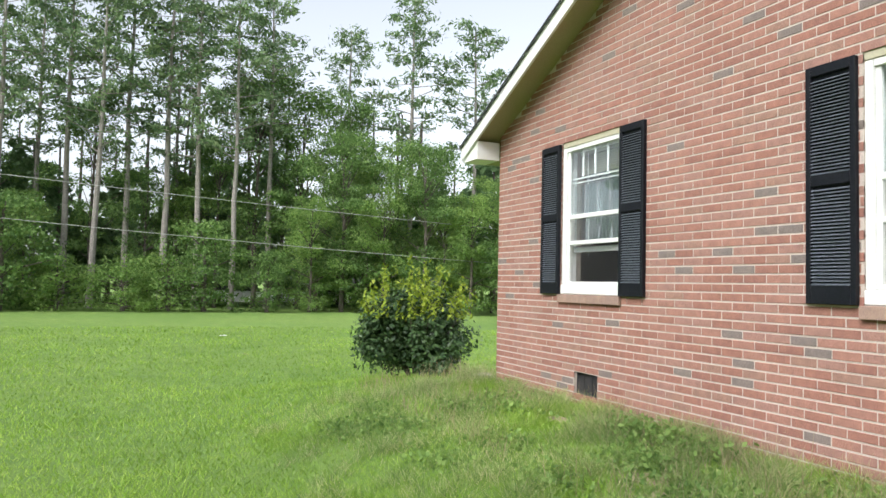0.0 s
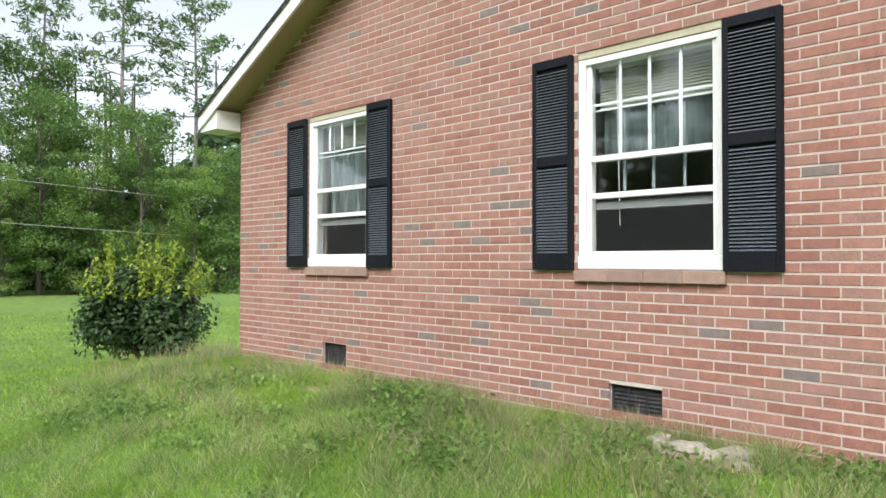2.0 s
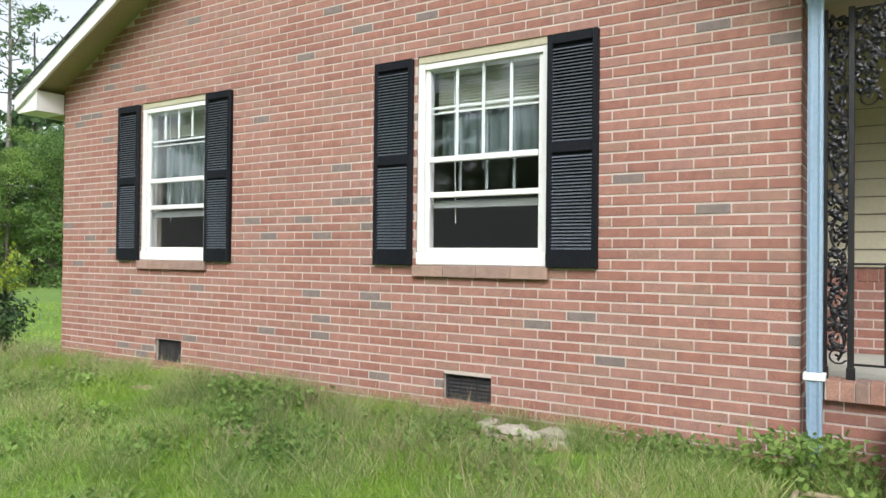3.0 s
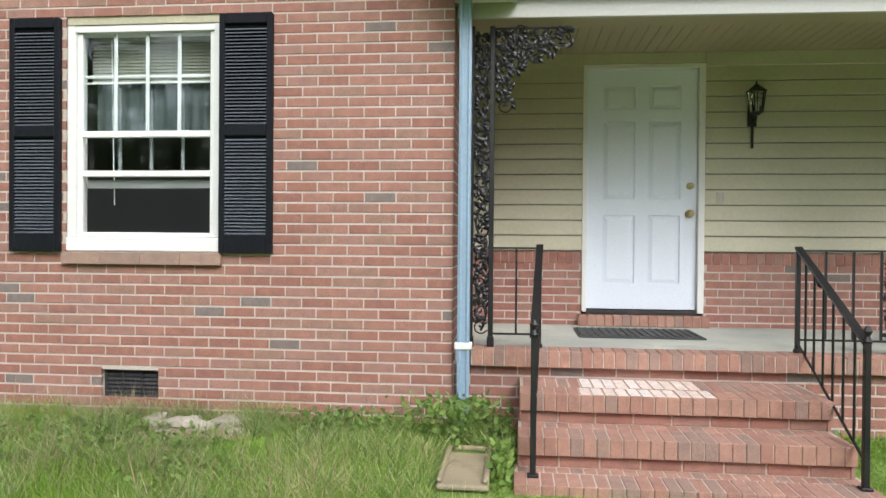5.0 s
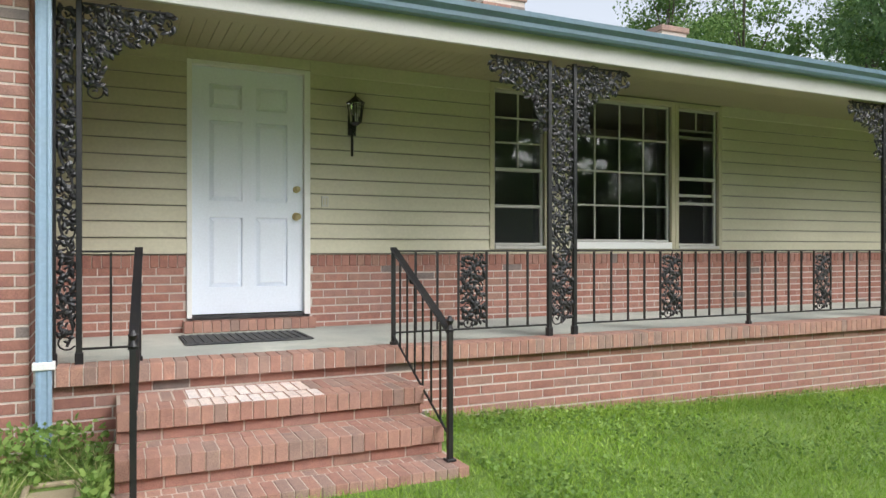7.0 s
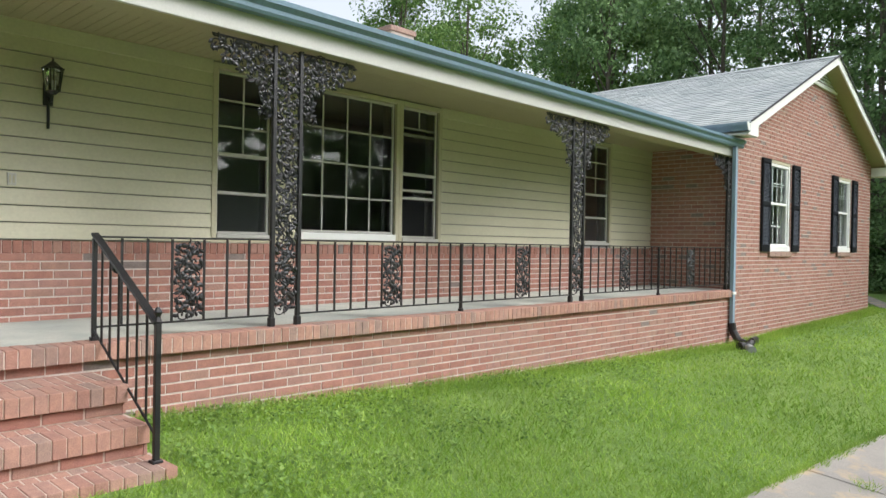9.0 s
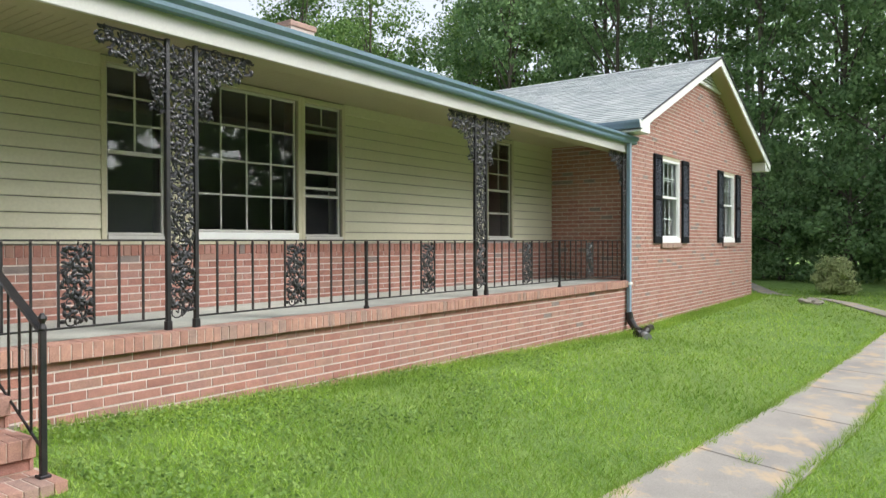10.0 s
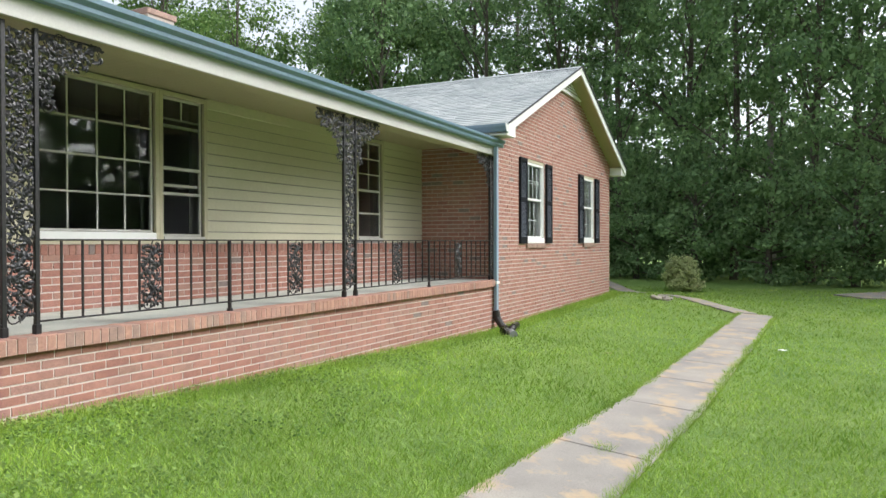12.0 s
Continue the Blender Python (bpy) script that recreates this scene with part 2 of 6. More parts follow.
def shingle_material():
    m, n, l, b, _ = nodes_of("roof_shingles")
    r = piece_random(n, l)
    grit, blot = noise_node(n, l, 140, 3), noise_node(n, l, 1.2, 4)
    c = ramp_node(n, l, r, [(0, (0.36, 0.39, 0.385)), (0.5, (0.44, 0.47, 0.46)), (1, (0.52, 0.54, 0.53))])
    g = ramp_node(n, l, grit.outputs[0], [(0.3, (0.75, 0.75, 0.76)), (0.7, (1.2, 1.2, 1.2))])
    q = ramp_node(n, l, blot.outputs[0], [(0.3, (0.85, 0.86, 0.88)), (0.7, (1.1, 1.1, 1.08))])
    c = mixed(n, l, 1.0, c.outputs[0], g.outputs[0], 'MULTIPLY')
    l.new(mixed(n, l, 1.0, c, q.outputs[0], 'MULTIPLY'), b.inputs["Base Color"])
    b.inputs["Roughness"].default_value = 0.95
    bump(n, l, b, grit.outputs[0], 0.5, 0.004)
    return m


M_SHINGLE = shingle_material()

# ---- building helpers ----


def part(name, bm, material, parent=None, label=""):
    me = bpy.data.meshes.new(name)
    bm.to_mesh(me)
    bm.free()
    me.materials.append(material)
    ob = new(name, me)
    ob.parent = parent
    return tagged(ob, label) if label else ob


def flat_part(name, verts, faces, material, parent=None, label=""):
    me = bpy.data.meshes.new(name)
    me.from_pydata(verts, [], faces)
    me.materials.append(material)
    ob = new(name, me)
    ob.parent = parent
    return tagged(ob, label) if label else ob


def thing(name, label, category, group="", at=(0, 0, 0)):
    ob = new(name)
    ob.location = at
    ob.empty_display_size = 0.1
    return tagged(ob, label, category, group)


def structure(ob, label, category=""):
    return tagged(ob, label, category, kind="structure")


def box(bm, x0, y0, z0, x1, y1, z1, bevel=0.0):
    vs = [bm.verts.new((x, y, z)) for z in (z0, z1) for y in (y0, y1) for x in (x0, x1)]
    fs = [bm.faces.new([vs[i] for i in q]) for q in ((0, 2, 3, 1), (4, 5, 7, 6), (0, 1, 5, 4), (2, 6, 7, 3), (0, 4, 6, 2), (1, 3, 7, 5))]
    if bevel:
        es = list({e for f in fs for e in f.edges})
        bmesh.ops.bevel(bm, geom=es, offset=bevel, segments=1, affect='EDGES')
    return bm


def boxed(*args, **kw):
    return box(bmesh.new(), *args, **kw)


def prism(bm, outline, y0, y1):
    """An outline in x and z, drawn out from y0 to y1."""
    a = [bm.verts.new((x, y0, z)) for x, z in outline]
    b = [bm.verts.new((x, y1, z)) for x, z in outline]
    bm.faces.new(a)
    bm.faces.new(b[::-1])
    for i in range(len(a)):
        j = (i + 1) % len(a)
        bm.faces.new((a[j], a[i], b[i], b[j]))
    return bm


def prism_x(bm, outline, x0, x1):
    """An outline in y and z, drawn out from x0 to x1."""
    a = [bm.verts.new((x0, y, z)) for y, z in outline]
    b = [bm.verts.new((x1, y, z)) for y, z in outline]
    bm.faces.new(a)
    bm.faces.new(b[::-1])
    for i in range(len(a)):
        j = (i + 1) % len(a)
        bm.faces.new((a[j], a[i], b[i], b[j]))
    return bm


def rod(bm, p, q, r0, r1=None, sides=6, caps=True):
    """A tapered round bar from p to q."""
    r1 = r0 if r1 is None else r1
    p, q = Vector(p), Vector(q)
    d = (q - p).normalized()
    u = d.cross(Vector((0, 0, 1)) if abs(d.z) < 0.95 else Vector((1, 0, 0))).normalized()
    v = d.cross(u)
    a, b = [], []
    for i in range(sides):
        c, s = math.cos(2 * math.pi * i / sides), math.sin(2 * math.pi * i / sides)
        a.append(bm.verts.new(p + (u * c + v * s) * r0))
        b.append(bm.verts.new(q + (u * c + v * s) * r1))
    for i in range(sides):
        j = (i + 1) % sides
        bm.faces.new((a[i], a[j], b[j], b[i]))
    if caps:
        bm.faces.new(a[::-1])
        bm.faces.new(b)
    return bm


def tube(bm, points, radius, sides=6):
    for p, q in zip(points, points[1:]):
        rod(bm, p, q, radius, None, sides)
    return bm


# ---- ground ----
GX = (-60, -30, -7.5, 2.5, 4.4, 7.5, 11, 13.3, 19, 30, 60)
GZ = (-0.45, -0.15, 0.02, 0.0, -0.09, -0.2, -0.31, -0.27, -0.2, -0.4, -0.45)


def ground_z(x, y):
    d = math.hypot(max(-7.5 - x, 0, x - 19.05), max(-y, 0, y - 9))
    s = min(1.0, d / 4.5)
    s = s * s * (3 - 2 * s)
    roll = 0.05 * noise.noise((x * 0.15, y * 0.15, 4)) * min(1.0, d / 6)
    return float(np.interp(x, GX, GZ)) * (1 - s) - 0.45 * s + roll


def ground():
    xs = np.concatenate([[-900, -500, -250, -140, -90], np.arange(-60, -12, 1.5), np.arange(-12, 24, 0.3), np.arange(24, 60, 1.5), [70, 90, 140, 250, 500, 900]])
    ys = np.concatenate([[-900, -500, -250, -140, -90], np.arange(-60, -8, 1.5), np.arange(-8, 2, 0.25), np.arange(2, 60, 1.5), [70, 90, 140, 250, 500, 900]])
    vs = []
    for y in ys:
        for x in xs:
            w = 0.008 * noise.noise((x * 1.4, y * 1.4, 0))
            vs.append((x, y, ground_z(x, y) + w))
    nx = len(xs)
    fs = [(j * nx + i, j * nx + i + 1, (j + 1) * nx + i + 1, (j + 1) * nx + i) for j in range(len(ys) - 1) for i in range(nx - 1)]
    g = flat_part("ground", vs, fs, M_LAWN)
    g.data.polygons.foreach_set("use_smooth", [True] * len(fs))
    return structure(g, "gently sloping mown green lawn round the house", "lawn")


ground()

# ---- brick walls ----
COURSE, LENGTH, JOINT, HEAD = 0.0677, 0.2032, 0.0125, 0.0085
BED = 1.09 - 20 * COURSE          # height of one bed joint
PROUD = 0.004
brick_rng = random.Random(5)


def one_brick_mesh(w, h, name="brick"):
    """A brick's body, from its lower corner: face at depth 0, going 4 cm back."""
    c, d = 0.002, 0.04
    vs = [(c, 0, c), (w - c, 0, c), (w - c, 0, h - c), (c, 0, h - c),
          (0, c, 0), (w, c, 0), (w, c, h), (0, c, h), (0, d, 0), (w, d, 0), (w, d, h), (0, d, h)]
    fs = [(0, 1, 2, 3)]
    for a in (0, 4):
        for i in range(4):
            j = (i + 1) % 4
            fs.append((a + j, a + i, a + i + 4, a + j + 4))
    me = bpy.data.meshes.new(name)
    me.from_pydata(vs, [], fs)
    me.materials.append(M_BRICK)
    return me


FULL = one_brick_mesh(LENGTH - HEAD, COURSE - JOINT)


def brick_wall(wall, place, turn, u0, u1, z0, top, holes, near, limit=300):
    """Bricks in running bond as children of wall. place(u, out, z) gives a world point; turn is the bricks' turn about z.
    holes: (u0, u1, z0, z1). near: the stretch (u0, u1, z0, z1) whose full bricks are objects of their own."""
    verts, faces, made = [], [], 0
    k0 = int(math.floor((z0 - BED) / COURSE))
    k = k0
    while True:
        zb = BED + k * COURSE + JOINT / 2
        zt = zb + COURSE - JOINT
        k += 1
        if zb > max(top(u0), top(u1), top((u0 + u1) / 2)):
            break
        u = u0 - (LENGTH / 2 if k % 2 else 0) + brick_rng.uniform(-0.006, 0.006)
        while u < u1:
            a, b = max(u, u0), min(u + LENGTH - HEAD, u1)
            u += LENGTH
            spans = [(a, b)]
            for h0, h1, hz0, hz1 in holes:
                if zt > hz0 + 0.02 and zb < hz1 - 0.02:
                    cut = []
                    for s, e in spans:
                        if e <= h0 or s >= h1:
                            cut.append((s, e))
                        else:
                            cut += [(s, min(e, h0)), (max(s, h1), e)]
                    spans = cut
            for s, e in spans:
                if e - s < 0.02 or zt > top((s + e) / 2) + 0.03:
                    continue
                out = PROUD + brick_rng.uniform(-0.0015, 0.002)
                inside = near[0] <= s and e <= near[1] and near[2] <= zb and zt <= near[3]
                if made < limit and inside and e - s > LENGTH - HEAD - 0.001:
                    ob = new("brick", FULL)
                    ob.parent = wall
                    ob.matrix_basis = Matrix.Translation(place(s if turn >= -1 else e, out, zb)) @ pose(0, 0, 0, 0, 0, turn if turn >= -1 else -90)
                    made += 1
                    continue
                c, n0 = 0.002, len(verts)
                for uu, oo, zz in ((s + c, out, zb + c), (e - c, out, zb + c), (e - c, out, zt - c), (s + c, out, zt - c),
                                   (s, out - c, zb), (e, out - c, zb), (e, out - c, zt), (s, out - c, zt),
                                   (s, -0.01, zb), (e, -0.01, zb), (e, -0.01, zt), (s, -0.01, zt)):
                    verts.append(place(uu, oo, zz))
                faces.append((n0, n0 + 1, n0 + 2, n0 + 3))
                for m in (n0, n0 + 4):
                    for i in range(4):
                        j = (i + 1) % 4
                        faces.append((m + j, m + i, m + i + 4, m + j + 4))
    ob = flat_part("brickwork", verts, faces, M_BRICK, wall)
    return tagged(ob, kind="stuff")


def backing(bm, place, u0, u1, z0, top, holes, thick):
    """The body of a wall behind its bricks, with its openings left free."""
    cuts = sorted({u0, u1, (u0 + u1) / 2} | {h for hole in holes for h in hole[:2]})
    for a, b in zip(cuts, cuts[1:]):
        mid = (a + b) / 2
        gaps = sorted((h[2], h[3]) for h in holes if h[0] < mid < h[1])
        lows = [z0] + [g[1] for g in gaps]
        highs = [g[0] for g in gaps] + [None]
        for lo, hi in zip(lows, highs):
            ta, tb = (hi, hi) if hi is not None else (top(a), top(b))
            if min(ta, tb) - lo < 0.002:
                continue
            vs = [bm.verts.new(place(u, -d, z)) for d in (0, thick) for u, z in ((a, lo), (b, lo), (b, tb), (a, ta))]
            for q in ((0, 1, 2, 3), (7, 6, 5, 4), (0, 4, 5, 1), (1, 5, 6, 2), (2, 6, 7, 3), (3, 7, 4, 0)):
                bm.faces.new([vs[i] for i in q])
    return bm


# plan of the house
LW0, LW1 = -7.275, 0.0            # left wing
RW0, RW1, RWY = 11.56, 19.05, 0.06
PORCH_Y, BACK_Y = 1.516, 9.0
L_PITCH, PITCH = 0.476, 0.43
L_EAVE, R_EAVE = 2.868, 3.02      # roof edge heights, 0.39 m outside the walls
OVER, RAKE = 0.39, 0.34
FLOOR = 0.516


def gable(x0, x1, eave, pitch):
    mid = (x0 + x1) / 2
    return lambda x: eave + pitch * (OVER + (x1 - x0) / 2 - abs(x - mid)) - 0.10


W1 = (-5.908, -4.923, 1.10, 2.665)
W2 = (-2.585, -1.517, 1.10, 2.665)
W3 = (12.88, 13.90, 1.10, 2.665)
W4 = (16.58, 17.55, 1.10, 2.665)
VENT1, VENT2 = (-5.643, -5.26, 0.12, 0.345), (-2.329, -1.937, 0.12, 0.322)
DOOR = (0.936, 1.911, 0.60, 2.645)
SIDE1, PICT, SIDE2, FARW = (3.66, 4.22, 1.18, 2.70), (4.50, 5.80, 1.18, 2.70), (5.90, 6.47, 1.18, 2.70), (9.56, 10.24, 1.18, 2.70)

lw_top, rw_top = gable(LW0, LW1, L_EAVE, L_PITCH), gable(RW0, RW1, R_EAVE, PITCH)


def front(y):
    return lambda u, out, z: (u, y - out, z)


left_holes = [W1, W2, (W1[0], W1[1], 1.018, 1.10), (W2[0], W2[1], 1.018, 1.10), VENT1, VENT2]
bm = backing(bmesh.new(), front(0), LW0, LW1, -0.6, lw_top, [W1, W2, VENT1, VENT2], 0.24)
wall_left = structure(part("wall_left_wing", bm, M_MORTAR), "gabled red brick front wall of the house's left wing", "wall")
right_holes = [W3, W4, (W3[0], W3[1], 1.018, 1.10), (W4[0], W4[1], 1.018, 1.10)]
bm = backing(bmesh.new(), front(RWY), RW0, RW1, -0.8, rw_top, [W3, W4], 0.24)
wall_right = structure(part("wall_right_wing", bm, M_MORTAR), "gabled red brick front wall of the house's right wing", "wall")

flat = lambda h: (lambda u: h)
bm = backing(bmesh.new(), lambda u, out, z: (RW0 - out, u, z), RWY + 0.24, BACK_Y, -0.8, flat(2.95), [], 0.2)
wall_end = structure(part("wall_porch_end", bm, M_MORTAR), "shaded red brick wall closing the porch", "wall")
bm = backing(bmesh.new(), lambda u, out, z: (LW1 + out, u, z), 0.24, BACK_Y, -0.6, flat(2.85), [], 0.2)
wall_start = structure(part("wall_porch_start", bm, M_MORTAR), "red brick side wall of the left wing inside the porch", "wall")
bm = boxed(LW0, 0.24, -0.6, LW0 + 0.2, BACK_Y, 2.8)
structure(part("wall_left_side", bm, M_MORTAR), "brick side wall of the left wing", "wall")
bm = boxed(RW1 - 0.2, RWY + 0.24, -0.8, RW1, BACK_Y, 2.85)
structure(part("wall_right_side", bm, M_MORTAR), "brick side wall of the right wing", "wall")
bm = boxed(LW0, BACK_Y, -0.8, RW1, BACK_Y + 0.2, 2.8)
structure(part("wall_back", bm, M_MORTAR), "plain back wall of the house", "wall")
bm = backing(bmesh.new(), front(PORCH_Y), LW1 + 0.2, RW0, 0.3, flat(2.78), [DOOR, SIDE1, PICT, SIDE2, FARW], 0.2)
wall_porch = structure(part("wall_porch", bm, M_ROOM), "front wall in the porch, cream lap siding over brick", "wall")
bm = bmesh.new()
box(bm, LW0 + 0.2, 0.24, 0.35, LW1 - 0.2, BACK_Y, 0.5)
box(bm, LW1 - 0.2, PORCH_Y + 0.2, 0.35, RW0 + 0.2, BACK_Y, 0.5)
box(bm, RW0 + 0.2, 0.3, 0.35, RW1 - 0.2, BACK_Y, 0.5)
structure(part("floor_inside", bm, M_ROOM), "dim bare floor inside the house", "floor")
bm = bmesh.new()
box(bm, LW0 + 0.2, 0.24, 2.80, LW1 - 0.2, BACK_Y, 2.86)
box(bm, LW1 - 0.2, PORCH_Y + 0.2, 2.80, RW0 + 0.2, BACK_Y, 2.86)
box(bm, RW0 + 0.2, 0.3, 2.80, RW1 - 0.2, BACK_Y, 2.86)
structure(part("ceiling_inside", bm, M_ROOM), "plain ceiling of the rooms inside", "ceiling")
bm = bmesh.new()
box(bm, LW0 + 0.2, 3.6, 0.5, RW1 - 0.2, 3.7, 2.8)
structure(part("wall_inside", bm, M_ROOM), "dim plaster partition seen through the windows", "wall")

# ---- roofs ----


def wing_roof(name, x0, x1, eave, pitch, y_front, label):
    """A gable roof over a wing: sheathing, barge boards, soffits and shingles."""
    root = structure(new(name), label, "roof")
    mid, ya, yb = (x0 + x1) / 2, y_front - RAKE, BACK_Y + 0.3
    ex0, ex1 = x0 - OVER, x1 + OVER
    peak = eave + pitch * (mid - ex0)
    bm = bmesh.new()
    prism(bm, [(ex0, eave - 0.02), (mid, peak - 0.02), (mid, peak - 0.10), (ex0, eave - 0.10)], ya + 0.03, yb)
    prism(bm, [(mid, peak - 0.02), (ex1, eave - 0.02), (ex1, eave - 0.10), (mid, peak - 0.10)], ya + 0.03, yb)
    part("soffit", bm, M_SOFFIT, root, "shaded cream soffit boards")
    for s, e in ((ex0, "barge_board"), (ex1, "barge_board")):
        bm = bmesh.new()
        prism(bm, [(s, eave - 0.015), (mid, peak - 0.015), (mid, peak - 0.165), (s, eave - 0.165)], ya, ya + 0.028)
        part(e, bm, M_WHITE, root, "white painted barge board")
        bm = bmesh.new()
        prism(bm, [(s, eave + 0.008), (mid, peak + 0.008), (mid, peak - 0.014), (s, eave - 0.014)], ya - 0.03, ya - 0.002)
        part("drip_edge", bm, M_DARK, root, "dark shingle edge")
        bm = bmesh.new()
        w = x0 if s == ex0 else x1
        h = eave + pitch * OVER - 0.16
        prism(bm, [(s, eave - 0.165), (s, eave - 0.19), (w, eave - 0.19), (w, h)], ya + 0.03, y_front - 0.012)
        part("eave_return", bm, M_WHITE, root, "white boxed eave return")
        t = 0.03 if s == ex0 else -0.03
        bm = boxed(min(s, s + t), y_front - 0.012, eave - 0.19, max(s, s + t), yb, eave - 0.03)
        part("fascia", bm, M_TRIM, root)
        bm = boxed(min(s + t, w), y_front - 0.012, eave - 0.185, max(s + t, w), yb, eave - 0.165)
        part("eave_soffit", bm, M_SOFFIT, root)
    # shingles in courses, each tab a little uneven
    rng = random.Random(int(x0 * 10) + 99)
    run = math.hypot(mid - ex0, peak - eave)
    cs, sn = (mid - ex0) / run, (peak - eave) / run
    rows = int(run / 0.135) + 1
    for side in (-1, 1):
        verts, faces = [], []
        for r in range(rows):
            s0, s1 = r * 0.135 - 0.03, min((r + 1) * 0.135 + 0.02, run)
            y = ya - 0.02 - rng.uniform(0, 0.3)
            while y < yb:
                w = 0.305
                a, b = max(y + 0.003, ya - 0.02), min(y + w - 0.003, yb)
                y += w
                if b - a < 0.02:
                    continue
                t0, t1 = 0.012 + rng.uniform(0, 0.004), 0.002
                n0 = len(verts)
                dz = rng.uniform(-0.008, 0.004)
                for s, t in ((s0 + dz, 0.0), (s0 + dz, t0), (s1, t1), (s1, -0.004)):
                    for yy in (a, b):
                        px = s * cs - t * sn
                        pz = s * sn + t * cs
                        verts.append(((ex0 + px) if side < 0 else (ex1 - px), yy, eave - 0.02 + pz))
                faces += [(n0, n0 + 1, n0 + 3, n0 + 2), (n0 + 2, n0 + 3, n0 + 5, n0 + 4), (n0, n0 + 2, n0 + 4, n0 + 6), (n0 + 1, n0 + 7, n0 + 5, n0 + 3)]
        tagged(flat_part("shingles", verts, faces, M_SHINGLE, root, "weathered grey asphalt shingles"), kind="stuff")
    bm = bmesh.new()
    y = ya
    while y < yb:
        prism(bm, [(mid - 0.13, peak - 0.13 * pitch + 0.006), (mid, peak + 0.012), (mid + 0.13, peak - 0.13 * pitch + 0.006), (mid, peak - 0.004)], y, min(y + 0.29, yb))
        y += 0.3
    part("ridge_cap", bm, M_SHINGLE, root)
    return root


wing_roof("roof_left_wing", LW0, LW1, L_EAVE, L_PITCH, 0.0, "grey shingle gable roof with white barge boards")
wing_roof("roof_right_wing", RW0, RW1, R_EAVE, PITCH, RWY, "grey shingle gable roof with white barge boards")

root = structure(new("roof_main"), "low grey shingle roof over porch and middle of the house", "roof")
bm = prism_x(bmesh.new(), [(-0.02, 2.80), (5.2, 3.62), (5.2, 3.54), (0.05, 2.73)], LW1 + 0.02, RW0 - 0.02)
part("roof_deck", bm, M_SHINGLE, root)
bm = prism_x(bmesh.new(), [(5.2, 3.62), (BACK_Y + 0.4, 2.9), (BACK_Y + 0.4, 2.82), (5.2, 3.54)], LW1 + 0.02, RW0 - 0.02)
part("roof_deck", bm, M_SHINGLE, root)

# ---- wing windows ----


def bar(name, parent, x0, x1, y0, y1, z0, z1, material, bevel=0.003):
    return part(name, boxed(x0, y0, z0, x1, y1, z1, bevel=bevel), material, parent)


def pane(parent, x0, x1, y, z0, z1):
    ob = part("pane", boxed(x0, y, z0, x1, y + 0.004, z1), M_GLASS, parent)
    ob.visible_shadow = False
    return ob


